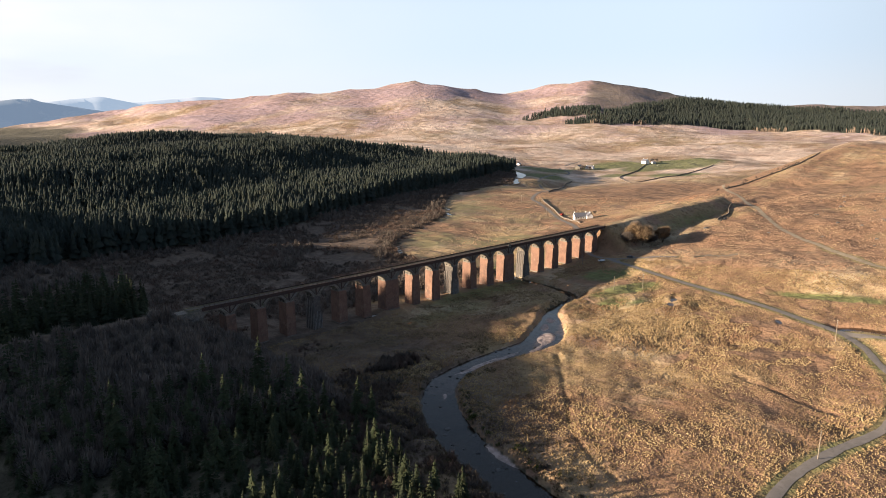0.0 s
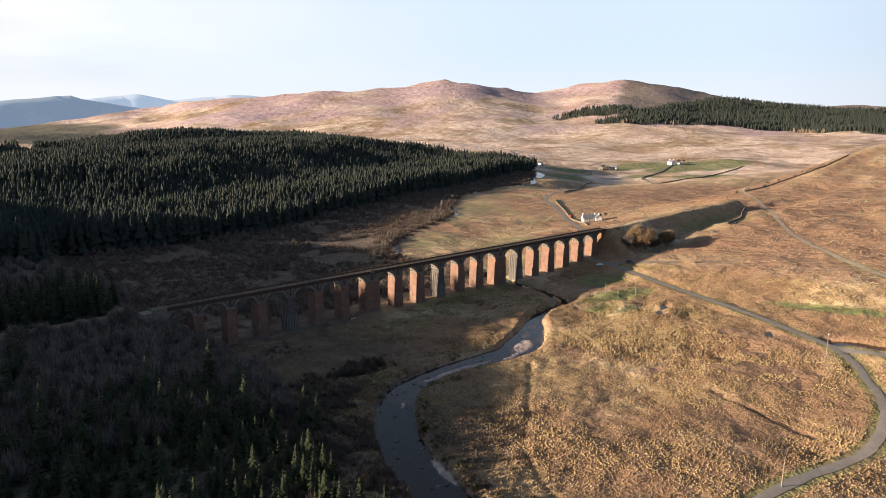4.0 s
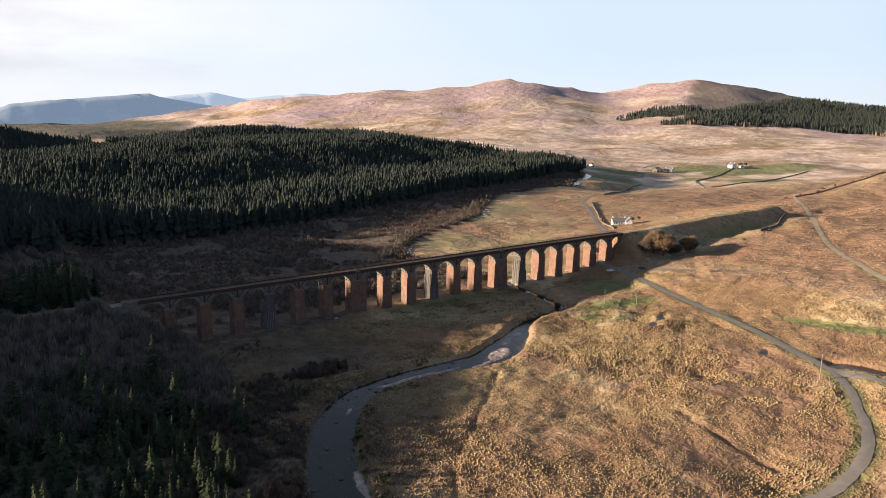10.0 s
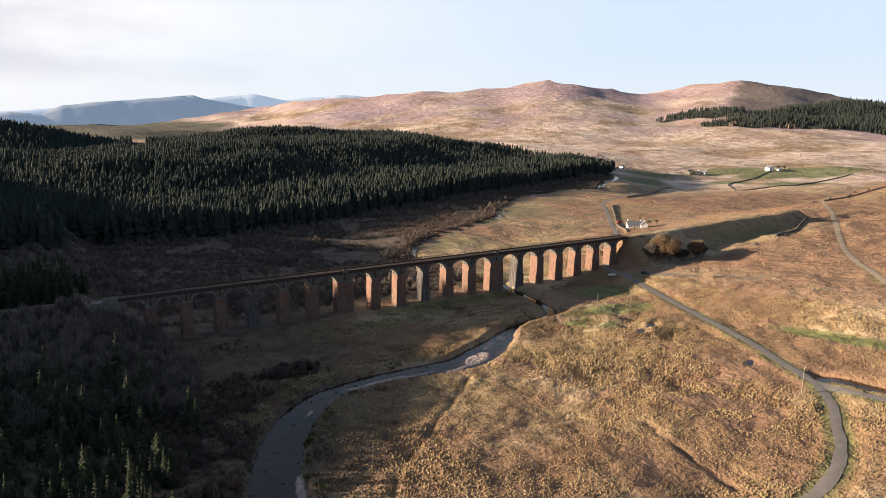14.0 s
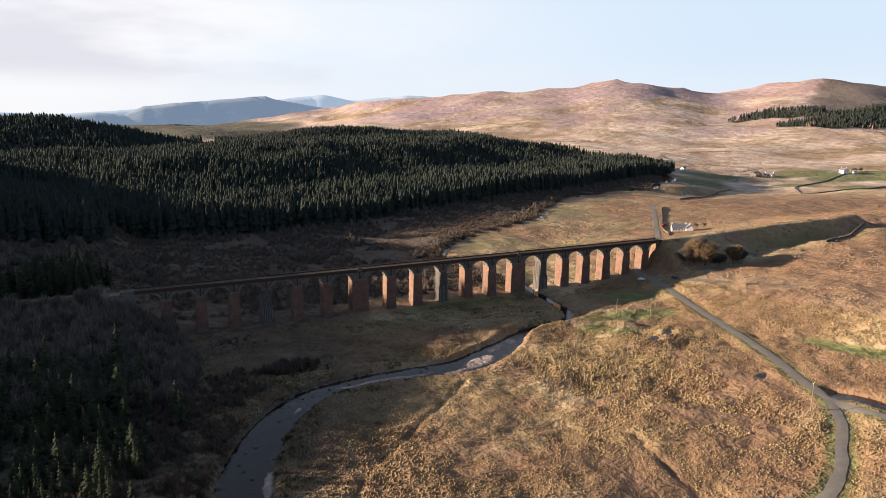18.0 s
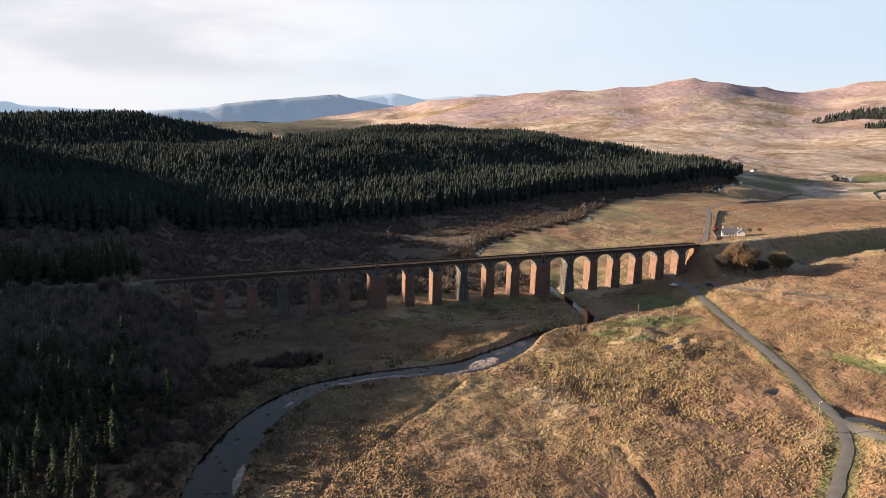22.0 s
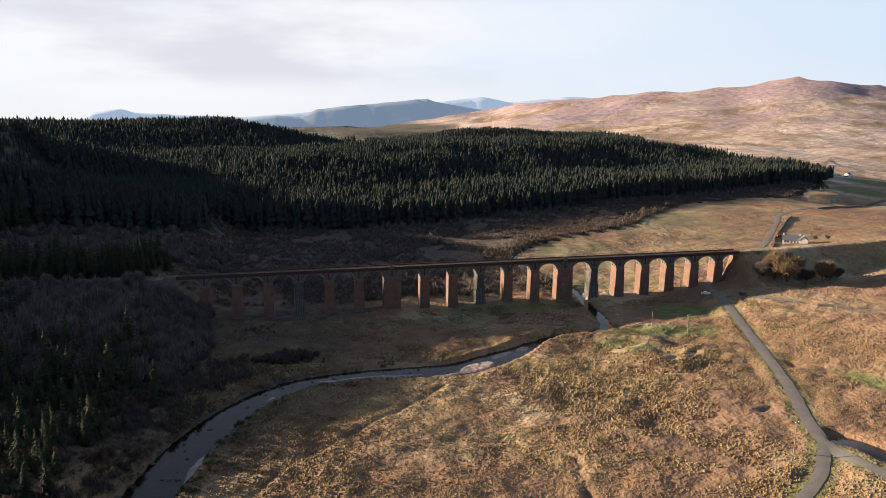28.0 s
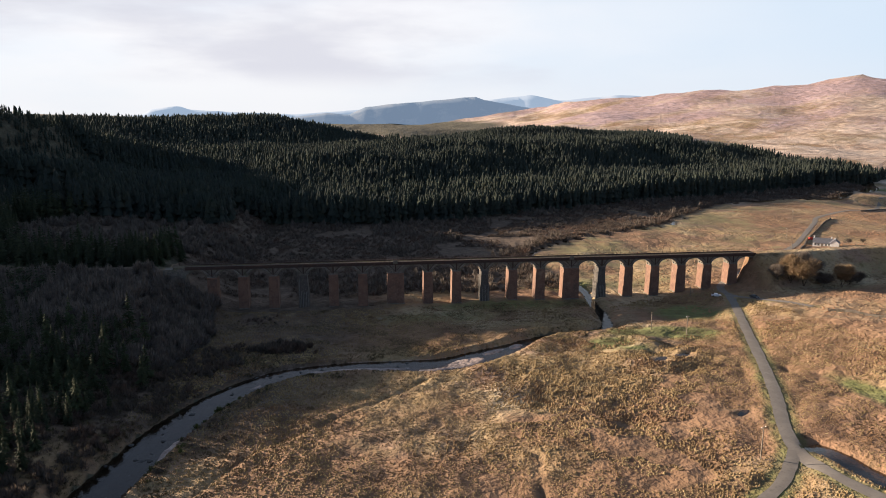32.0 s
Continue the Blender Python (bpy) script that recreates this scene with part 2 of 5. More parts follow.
# needle canopies and twigs are fuzzy: they catch the low sky light at grazing angles
# the bluish sheen also stands in for haze over them
for m_, share in ((HAZY_SPRUCE, 0.1), (TWIGS, 0.2), (SCRUB, 0.1)):
    b_ = m_.node_tree.nodes["Principled BSDF"]
    b_.inputs["Sheen Weight"].default_value, b_.inputs["Sheen Roughness"].default_value = share, 0.6
    b_.inputs["Sheen Tint"].default_value = (0.75, 0.82, 0.9, 1)


def blend_in(m, key, col, amount, size, spread):
    """Mixes a colour into m's base where the ground's own attribute calls for it, with a ragged edge."""
    n, l = m.node_tree.nodes, m.node_tree.links
    b = n["Principled BSDF"].inputs["Base Color"]
    was = b.links[0].from_socket
    at = n.new("ShaderNodeAttribute")
    at.attribute_name = key
    t = n.new("ShaderNodeTexNoise")
    t.inputs["Scale"].default_value, t.inputs["Detail"].default_value, t.inputs["Roughness"].default_value = 1 / size, 5, 0.7
    l.new(n.new("ShaderNodeNewGeometry").outputs["Position"], t.inputs["Vector"])
    s = n.new("ShaderNodeMath")
    s.operation = "MULTIPLY_ADD"
    l.new(t.outputs["Fac"], s.inputs[0])
    s.inputs[1].default_value = spread * 2
    l.new(at.outputs["Fac"], s.inputs[2])
    r = n.new("ShaderNodeMapRange")
    r.inputs["From Min"].default_value, r.inputs["From Max"].default_value, r.inputs["To Max"].default_value = 0.30 + spread, 0.75 + spread, amount
    l.new(s.outputs[0], r.inputs["Value"])
    x = n.new("ShaderNodeMix")
    x.data_type = "RGBA"
    l.new(r.outputs[0], x.inputs["Factor"])
    l.new(was, x.inputs["A"])
    d = n.new("ShaderNodeMix")
    d.data_type = "RGBA"
    k = n.new("ShaderNodeMapRange")
    k.inputs["From Min"].default_value, k.inputs["From Max"].default_value = 0.36, 0.64
    l.new(t.outputs["Fac"], k.inputs["Value"])
    l.new(k.outputs[0], d.inputs["Factor"])
    d.inputs["A"].default_value, d.inputs["B"].default_value = (*[c * 0.52 for c in col], 1), (*[c * 1.12 for c in col], 1)
    l.new(d.outputs["Result"], x.inputs["B"])
    l.new(x.outputs["Result"], b)


gn, gl = GRASS.node_tree.nodes, GRASS.node_tree.links
far_noise, far_bump = gn.new("ShaderNodeTexNoise"), gn.new("ShaderNodeBump")
far_noise.inputs["Scale"].default_value, far_noise.inputs["Detail"].default_value, far_noise.inputs["Roughness"].default_value = 1 / 30, 7, 0.62
far_bump.inputs["Strength"].default_value, far_bump.inputs["Distance"].default_value = 0.6, 7.5
gl.new(gn.new("ShaderNodeNewGeometry").outputs["Position"], far_noise.inputs["Vector"])
gl.new(far_noise.outputs["Fac"], far_bump.inputs["Height"])
gl.new(gn["Principled BSDF"].inputs["Normal"].links[0].from_socket, far_bump.inputs["Normal"])
gl.new(far_bump.outputs[0], gn["Principled BSDF"].inputs["Normal"])
turf, less = gn.new("ShaderNodeAttribute"), gn.new("ShaderNodeMapRange")
turf.attribute_name = "shaded_pasture"
less.inputs["To Min"].default_value, less.inputs["To Max"].default_value = 0.9, 0.15
gl.new(turf.outputs["Fac"], less.inputs["Value"])
gl.new(less.outputs[0], far_bump.inputs["Strength"])
for bump_ in gn:
    if bump_.bl_idname == "ShaderNodeBump" and bump_ != far_bump:
        gl.new(less.outputs[0], bump_.inputs["Strength"])
# the pale and heath tints lighten the far moor, putting haze into its colour
for key, col, amount, size, spread in (("rust", (0.235, 0.138, 0.082), 0.9, 9, 0.4), ("pale", (0.67, 0.53, 0.425), 0.85, 45, 0.55), ("hazy_heath", (0.43, 0.31, 0.325), 0.88, 30, 0.5), ("streak", (0.36, 0.22, 0.15), 0.6, 34, 0.6), ("green", (0.15, 0.165, 0.058), 0.9, 7, 0.25), ("shaded_pasture", (0.20, 0.175, 0.085), 0.9, 12, 0.5), ("scrub", (0.115, 0.085, 0.064), 0.95, 5, 0.25), ("wooded", (0.10, 0.09, 0.06), 1.0, 6, 0.1), ("sand", (0.40, 0.32, 0.285), 1.0, 2.0, 0.2)):
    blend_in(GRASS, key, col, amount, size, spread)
# blue haze of distance painted as base colour and a faint glow
HAZE_NEAR = material("far wooded hills in painted haze", (0.10, 0.12, 0.14), 1.0, [((0.17, 0.17, 0.17), 160.0, 0.5, 0.6)], coords="World")
HAZE_FAR = material("far open hills in painted haze", (0.20, 0.22, 0.25), 1.0, [((0.27, 0.27, 0.28), 300.0, 0.45, 0.6)], coords="World")
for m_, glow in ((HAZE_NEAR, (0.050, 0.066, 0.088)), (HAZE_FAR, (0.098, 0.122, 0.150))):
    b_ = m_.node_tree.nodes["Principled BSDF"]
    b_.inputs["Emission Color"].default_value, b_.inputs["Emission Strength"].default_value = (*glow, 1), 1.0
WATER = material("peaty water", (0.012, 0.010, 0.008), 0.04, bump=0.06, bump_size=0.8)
WATER.node_tree.nodes["Principled BSDF"].inputs["Specular IOR Level"].default_value = 0.5
wn_, wl_ = WATER.node_tree.nodes, WATER.node_tree.links
clear_, mix_ = wn_.new("ShaderNodeBsdfTransparent"), wn_.new("ShaderNodeMixShader")
clear_.inputs[0].default_value, mix_.inputs[0].default_value = (0.78, 0.68, 0.60, 1), 0.36
wl_.new(wn_["Principled BSDF"].outputs[0], mix_.inputs[1])
wl_.new(clear_.outputs[0], mix_.inputs[2])
wl_.new(mix_.outputs[0], wn_["Material Output"].inputs["Surface"])


# ---- building blocks ----
def mesh(name, verts, faces, mat, smooth_faces=False):
    me = bpy.data.meshes.new(name)
    me.from_pydata(verts, [], faces)
    me.materials.append(mat)
    if smooth_faces:
        me.polygons.foreach_set("use_smooth", np.ones(len(me.polygons), bool))
    return me


def sheet(name, verts, quads, mat, soft=True):
    """A large mesh straight from arrays; quads: n x 4 or n x 3 indices."""
    verts, quads = np.asarray(verts, np.float32), np.asarray(quads, np.int32)
    k = quads.shape[1]
    me = bpy.data.meshes.new(name)
    me.vertices.add(len(verts))
    me.vertices.foreach_set("co", verts.ravel())
    me.loops.add(quads.size)
    me.loops.foreach_set("vertex_index", quads.ravel())
    me.polygons.add(len(quads))
    me.polygons.foreach_set("loop_start", np.arange(0, quads.size, k, dtype=np.int32))
    me.polygons.foreach_set("loop_total", np.full(len(quads), k, np.int32))
    me.polygons.foreach_set("use_smooth", np.full(len(quads), soft))
    me.materials.append(mat)
    me.update()
    me.validate()
    return me


def part(name, me, parent, label="", m=None):
    ob = new(name, me)
    ob.parent = parent
    if m is not None:
        ob.matrix_basis = m
    if label:
        ob["label"] = label
    return ob


def thing(name, label, category, group="", kind="", at=None):
    ob = new(name)
    ob.empty_display_size = 0.5
    if at is not None:
        ob.location = at
    return tagged(ob, label, category, group, kind)


class Bits:
    """Collects boxes and prisms into one mesh."""

    def __init__(self):
        self.v, self.f = [], []

    def add(self, verts, faces):
        k = len(self.v)
        self.v += [tuple(p) for p in verts]
        self.f += [tuple(i + k for i in q) for q in faces]
        return self

    def box(self, x0, x1, y0, y1, z0, z1, taper=0.0, bevel=0.0):
        """taper: metres by which the foot is wider on every side."""
        t = taper
        v = [(x0 - t, y0 - t, z0), (x1 + t, y0 - t, z0), (x1 + t, y1 + t, z0), (x0 - t, y1 + t, z0), (x0, y0, z1), (x1, y0, z1), (x1, y1, z1), (x0, y1, z1)]
        return self.add(v, [(3, 2, 1, 0), (4, 5, 6, 7), (0, 1, 5, 4), (1, 2, 6, 5), (2, 3, 7, 6), (3, 0, 4, 7)])

    def beam(self, a, b, w, h):
        """A bar from a to b, w wide and h deep."""
        a, b = Vector(a), Vector(b)
        d = (b - a).normalized()
        s = d.cross(Vector((0, 0, 1)))
        s = s.normalized() if s.length > 0.01 else Vector((1, 0, 0))
        u = s.cross(d)
        q = [(-w / 2, -h / 2), (w / 2, -h / 2), (w / 2, h / 2), (-w / 2, h / 2)]
        v = [p + s * i + u * j for p in (a, b) for i, j in q]
        return self.add(v, [(0, 1, 2, 3), (7, 6, 5, 4), (0, 4, 5, 1), (1, 5, 6, 2), (2, 6, 7, 3), (3, 7, 4, 0)])

    def mesh(self, name, mat, soft=False):
        return mesh(name, self.v, self.f, mat, soft)


# ---- the lie of the land ----
def smooth(a, b, v):
    u = np.clip((v - a) / (b - a), 0, 1)
    return u * u * (3 - 2 * u)


def curve(points, step=2.0):
    """A smooth line through a few plan points (Catmull-Rom), as an array of x, y."""
    p = np.array([points[0], *points, points[-1]], float)
    out = []
    for i in range(1, len(p) - 2):
        n = max(2, int(np.hypot(*(p[i + 1] - p[i])) / step))
        for u in np.linspace(0, 1, n, endpoint=False):
            a, b, c, d = p[i - 1:i + 3]
            out.append(0.5 * (2 * b + (c - a) * u + (2 * a - 5 * b + 4 * c - d) * u ** 2 + (3 * b - a - 3 * c + d) * u ** 3))
    out.append(p[-2])
    return np.array(out)


def away(x, y, line):
    """Distance of every (x, y) from a line, and how far along it (0 to 1) the nearest point lies."""
    x, y = np.asarray(x, float), np.asarray(y, float)
    best, where = np.full(x.shape, 1e9), np.zeros(x.shape)
    lo, hi = line.min(0) - 40, line.max(0) + 40
    m = (x > lo[0]) & (x < hi[0]) & (y > lo[1]) & (y < hi[1])
    if not m.any():
        return best, where
    xs, ys, b, w = x[m], y[m], best[m], where[m]
    for i in range(len(line)):
        d = (xs - line[i, 0]) ** 2 + (ys - line[i, 1]) ** 2
        k = d < b
        b[k], w[k] = d[k], i / max(1, len(line) - 1)
    best[m], where[m] = np.sqrt(b), w
    return best, where


def wave(x, y, size, seed):
    """Smooth, aperiodic rolling between -1 and 1."""
    r = np.random.RandomState(seed)
    v = 0
    for k in range(7):
        a, f, q = r.uniform(0, 6.283), r.uniform(0.6, 1.7) / size * 6.283, r.uniform(0, 6.283)
        v = v + np.sin((np.cos(a) * x + np.sin(a) * y) * f + q + 1.3 * np.sin((np.sin(a) * x - np.cos(a) * y) * f * 0.6 + q * 2))
    return v / 4.0


def plain(x, y):
    """The land with no river, road or embankment cut into it."""
    x, y = np.asarray(x, float), np.asarray(y, float)
    q = np.maximum(0, -y - 10)
    z = 0.3 + np.minimum(q, 260) * (0.02 + 0.00058 * np.clip(x, 0, 130))
    z = z - 0.032 * np.clip(y - 20, 0, 900)
    # hillside to the east
    east = 0.13 * np.clip(x - 112, 0, 35) + 0.045 * np.maximum(0, x - 147) * smooth(1500, 700, x) + 22 * smooth(430, 720, x) * smooth(1500, 1000, x)
    z = z + east * smooth(150, 20, y)
    # western valley side
    south = 0.2 + 0.8 * smooth(-110, 20, y)
    ridge = 0.28 * smooth(-130, -40, y) + 0.2 * smooth(20, 90, y) + 0.52 * smooth(80, 180, y)
    z = z + south * 17.5 * smooth(-78, -122, x) * smooth(420, 220, y) + ridge * 0.20 * np.clip(-150 - x, 0, 200) * smooth(460, 300, y) * smooth(-1500, -700, x)
    # wooded hill beyond the river
    edge = 222 + 0.42 * np.clip(x, 0, 900)
    back = smooth(1000, 430, y - edge)
    z = z + 47 * smooth(0, 420, y - edge) * smooth(1080, 600, x + 0.35 * (y - 300)) * back * (0.75 + 0.25 * smooth(-300, 100, x)) + wave(x, y, 210, 12) * 6 * smooth(60, 300, y - edge) * back * smooth(900, 500, x)
    # open moor and hills, by bearing and distance
    dx, dy = x + 110, y + 270
    d, az = np.hypot(dx, dy), np.degrees(np.arctan2(dx, dy))
    az = np.where(az < -180, az + 360, az)
    A = np.array([-180, -60, -26, -18, -14.5, -12, -8, -4.5, -0.5, 3.4, 7, 12, 16, 18.5, 24, 30, 34.6, 38.9, 42, 45, 46.5, 48.5, 50.5, 53.3, 56.8, 59, 61, 63, 65, 67, 74, 100, 180])
    E = np.array([1, 0.6, -0.3, -0.5, -0.6, -0.7, -0.8, -1.2, -1.4, -1.4, -1.2, -0.55, 0.15, 0.55, 1.1, 1.45, 1.8, 2.5, 1.95, 1.5, 1.4, 1.65, 2.1, 2.4, 1.85, 1.3, 0.95, 0.6, 0.35, 0.2, 0.05, 1.5, 1])
    D = np.array([3600, 3600, 4200, 4200, 4200, 4200, 4200, 4300, 4300, 3900, 3900, 4000, 4300, 4000, 3800, 3800, 3900, 4000, 3900, 4000, 4100, 4200, 4250, 4300, 4300, 4300, 4300, 4300, 4300, 4300, 4300, 3800, 3600])
    top = 88 + np.tan(np.radians(np.interp(az, A, E))) * np.interp(az, A, D)
    far = np.interp(az, A, D)
    u = np.clip((d - 1150) / (far - 1150), 0, 1.25)
    rise = np.where(u < 1, 0.32 * u + 0.68 * u ** 2.6, np.maximum(0.4, 1 - (u - 1) * 1.5))
    z = z + (top + 29) * rise * smooth(1000, 1500, d)
    # western ridge, wooded
    crest = np.interp(az, [-70, -30, -22, -15, -11.7, -8, -4.1, -2.1, -0.2, 2.2, 3.7, 6, 9], [54, 54, 55, 56, 58, 59, 56, 50, 44, 25, 16, 0, -30])
    z = np.maximum(z, (crest + 30) * np.exp(-((d - 1650) / 330) ** 2) - 30)
    crest = np.interp(az, [8, 10, 12, 13.4, 15.6, 17.3, 20, 21.8, 23.6, 25.5, 27.3, 28.5], [-22, -12, 2, 12, 18, 23, 21, 12, 10, 8, 1, -12])
    z = np.maximum(z, (crest + 30) * np.exp(-((d - 1930) / 170) ** 2) - 30)
    # hillside added mostly out of view, to keep the near plantation in shade
    a, c = 0.86 * x - 0.51 * y, 0.51 * x + 0.86 * y
    axis = np.interp(c, [-10, 60], [-330, -450])
    shade = 0.19 * (np.interp(c, [-300, -230, -176, -136, -97, -52, -20, -8, 4, 20, 60, 127, 160, 200, 330, 450], [-44, -8, 9, 27, 46, 40, 52, 45, -8, 6, 22, 14, -35, -170, -340, -600]) - axis) - 5 * smooth(10, 40, c)
    z = np.maximum(z, shade * np.exp(-((a - axis) / 55) ** 2))
    # valley floor round the farms
    z = z - 10.5 * smooth(10, 150, -west_bank(x, y)) * smooth(150, 300, y) * smooth(380, 520, x) * smooth(1900, 1300, x) * smooth(1200, 800, y)
    # rising ground along the foot of the embankment
    z = z + 3.2 * smooth(180, 235, x) * smooth(370, 320, x) * smooth(-90, -24, y) * smooth(10, 0, y)
    z = z + wave(x, y, 420, 5) * 4 * smooth(700, 1700, d) * smooth(3600, 2600, d) + wave(x, y, 900, 6) * 8 * smooth(1300, 2400, d) * smooth(3600, 2600, d)
    z = z + wave(x, y, 70, 7) * 0.5 * smooth(40, 120, np.abs(y)) + wave(x, y, 28, 8) * 0.22
    return z


RIVER = curve([(-104, -215), (-98, -185), (-90, -158), (-85, -138), (-80.5, -121), (-73, -104), (-64, -91.5), (-54.5, -83), (-45, -79.5), (-34, -77.8), (-22, -78), (-10, -79.3), (2, -79), (14, -73), (26, -65), (36, -57), (46, -52.5), (57, -50), (70, -44), (75, -28), (77, -8), (80, 12), (79, 32), (70, 60), (76, 100), (104, 134), (140, 157), (206, 192), (232, 222), (312, 295), (357, 319), (450, 332), (480, 356), (545, 402), (579, 449), (650, 540), (780, 680), (950, 860)], 3.0)
ROAD = curve([(900, 560), (840, 538), (765, 505), (708, 440), (600, 400), (514, 344), (480, 310), (432, 262), (384, 240), (346, 214), (325, 188), (282, 138), (224, 72), (188, 38), (158, 12), (141, -4), (133, -28), (111, -78), (96, -111), (85, -134), (74, -155), (70, -167), (70, -178), (73, -190), (84, -214), (100, -245)], 2.5)
LANE = curve([(70, -165), (60, -176), (50, -183), (40, -190), (26, -196), (9, -198), (-3, -196), (-20, -192), (-45, -190), (-75, -196), (-110, -215)], 2.0)
SPUR = curve([(135, -20), (137, -25), (142, -36), (148, -46), (152, -55)], 2.0)
HILLROAD = curve([(700, 150), (560, 110), (442, 53), (380, 10), (323, -25), (275, -55), (232, -85), (180, -130), (153, -157), (128, -205)], 4.0)
HEDGE = curve([(450, 64), (485, 62), (519, 55), (545, 40), (600, 42)], 8)


def along(x, y):
    """How far along the river, 0 to 1, the point abreast of (x, y) lies."""
    return int(np.argmin(np.hypot(RIVER[:, 0] - x, RIVER[:, 1] - y))) / (len(RIVER) - 1)


WIDTHS = [(-104, -215, 6.5), (-81, -122, 6.5), (-64, -91.5, 5.6), (-45, -79.5, 4.5), (-34, -77.8, 4.4), (-22, -78, 5.2), (-10, -79.3, 6.4), (2, -79, 7.2), (14, -73, 7.0), (26, -65, 5.0), (36, -57, 3.0), (46, -52.5, 2.5), (70, -44, 2.4), (79, 32, 1.8), (104, 134, 1.4), (206, 192, 1.7), (312, 295, 2.0), (450, 332, 2.6), (545, 402, 6.0), (650, 540, 5.0), (950, 860, 1.0)]
WIDTHS = sorted((along(a, b), h) for a, b, h in WIDTHS)


def half_width(w):
    return np.interp(w, [p[0] for p in WIDTHS], [p[1] for p in WIDTHS])


def off_water(x, y):
    """Distance of (x, y) from the river's edge."""
    d, w = away(x, y, RIVER)
    return d - half_width(w)


def west_bank(x, y):
    """Metres by which (x, y) lies west of the river, beyond the viaduct."""
    k = RIVER[:, 1] > 12
    order = np.argsort(RIVER[k, 1])
    return np.interp(y, RIVER[k, 1][order], RIVER[k, 0][order]) - x


def bed(w):
    """Level of the river along its course."""
    return np.interp(w, [0, along(-64, -91), along(2, -79), along(40, -55), along(70, -44), 1.0], [0.7, 0.35, 0.15, -0.3, -0.8, -1.0])


def land(x, y):
    z = plain(x, y)
    x, y = np.asarray(x, float), np.asarray(y, float)
    # railway embankment east of the viaduct, and the western approach
    top = 19.4 + 0.022 * np.clip(x - 160, 0, 400)
    h = top - np.maximum(0, np.abs(y - 0.3) - 3.0) * 0.62
    z = np.maximum(z, h - np.maximum(0, 158 - x) * 2.0 - np.maximum(0, x - 322) * 0.8 - 60 * (x < 120))
    k = smooth(-104, -116, x)
    z = np.where(k * h + (1 - k) * -50 > z, k * h + (1 - k) * z, z)
    for line, half in ((ROAD, 2.2), (LANE, 2.0), (SPUR, 1.8)):
        d, w = away(x, y, line)
        level = plain(line[:, 0], line[:, 1])
        level = np.convolve(np.pad(level, 6, mode="edge"), np.ones(13) / 13, "valid")
        z = z + (np.interp(w, np.linspace(0, 1, len(level)), level) - z) * smooth(half + 4, half + 0.6, d)
    d, w = away(x, y, RIVER)
    half = half_width(w)
    deep = bed(w)
    bank = np.where(d < half, deep - 0.9 + 0.35 * (d / half) ** 2, deep + 0.15 + (d - half) * np.where(w < along(57, -50), 1.2, 0.55))
    z = np.where(d < 36, np.minimum(z, np.maximum(bank, deep - 0.9)), z)
    return z


# ---- ground: one sheet to the horizon ----
def lattice(x, y, size, seed):
    """Value noise between -1 and 1."""
    r = np.random.RandomState(seed).uniform(-1, 1, (256, 256))
    u, v = np.asarray(x) / size, np.asarray(y) / size
    i, j = np.floor(u).astype(int), np.floor(v).astype(int)
    a, b = u - i, v - j
    a, b = a * a * (3 - 2 * a), b * b * (3 - 2 * b)
    g = lambda p, q: r[p % 256, q % 256]
    return (g(i, j) * (1 - a) + g(i + 1, j) * a) * (1 - b) + (g(i, j + 1) * (1 - a) + g(i + 1, j + 1) * a) * b


def steps(lo, hi, fine, end):
    a = list(np.arange(lo, hi + 0.01, fine))
    s, v = fine, hi
    while v < end:
        s = min(s * 1.046, 62)
        v += s
        a.append(v)
    s, v = fine, lo
    while v > -end:
        s = min(s * 1.046, 62)
        v -= s
        a.insert(0, v)
    return np.array(a)


gx, gy = steps(-110, 150, 1.25, 4700), steps(-205, 10, 1.25, 4700)
GX, GY = np.meshgrid(gx, gy)
GZ = land(GX, GY)
river_d, river_w = away(GX, GY, RIVER)
road_d = np.minimum.reduce([away(GX, GY, r)[0] for r in (ROAD, LANE, SPUR, HILLROAD)])
near = smooth(420, 200, np.hypot(GX - 20, GY + 90))
open_ground = smooth(3.0, 6.0, road_d) * smooth(0.8, 3.5, river_d - half_width(river_w))
rough = lattice(GX, GY, 2.6, 1) * 0.26 + lattice(GX, GY, 6.0, 2) * 0.42 + lattice(GX, GY, 15, 3) * 0.5
GZ = GZ + rough * near * open_ground * np.where((np.abs(GY - 0.65) < 4.5) & ((GX > 150) | (GX < -105)), 0.1, 1)
# knolls and hollows of broken ground beside the road
knoll = smooth(42, 12, np.hypot((GX - 82) * 0.8, GY + 92)) * open_ground
GZ = GZ + knoll * (lattice(GX, GY, 9, 14) * 1.1 + lattice(GX, GY, 20, 15) * 1.3)
# moorland relief further out: gullies and hummocks
farther = smooth(350, 900, np.hypot(GX - 20, GY + 90))
GZ = GZ + farther * (lattice(GX, GY, 45, 4) * 1.6 + lattice(GX, GY, 120, 16) * 4.5) + smooth(1600, 2600, np.hypot(GX, GY)) * (lattice(GX, GY, 110, 17) * 5.5 + lattice(GX, GY, 170, 5) * 6 + lattice(GX, GY, 330, 6) * 6)
# rocky eastern hillside
craggy = smooth(200, 300, GX) * smooth(120, 20, GY) * smooth(1100, 800, GX) * smooth(3, 9, road_d)
GZ = GZ + craggy * (lattice(GX, GY, 7, 19) * 0.4 + lattice(GX, GY, 14, 7) * 1.1 + lattice(GX, GY, 34, 8) * 1.8)
# ditch across the field
DITCH = curve([(13, -152), (11, -162), (9, -173), (7, -185)], 1.0)
GZ = GZ - 0.7 * smooth(1.3, 0.2, away(GX, GY, DITCH)[0])
TRAIL = curve([(-8, -95), (-20, -106), (-38, -122), (-57, -140), (-68, -160)], 1.5)
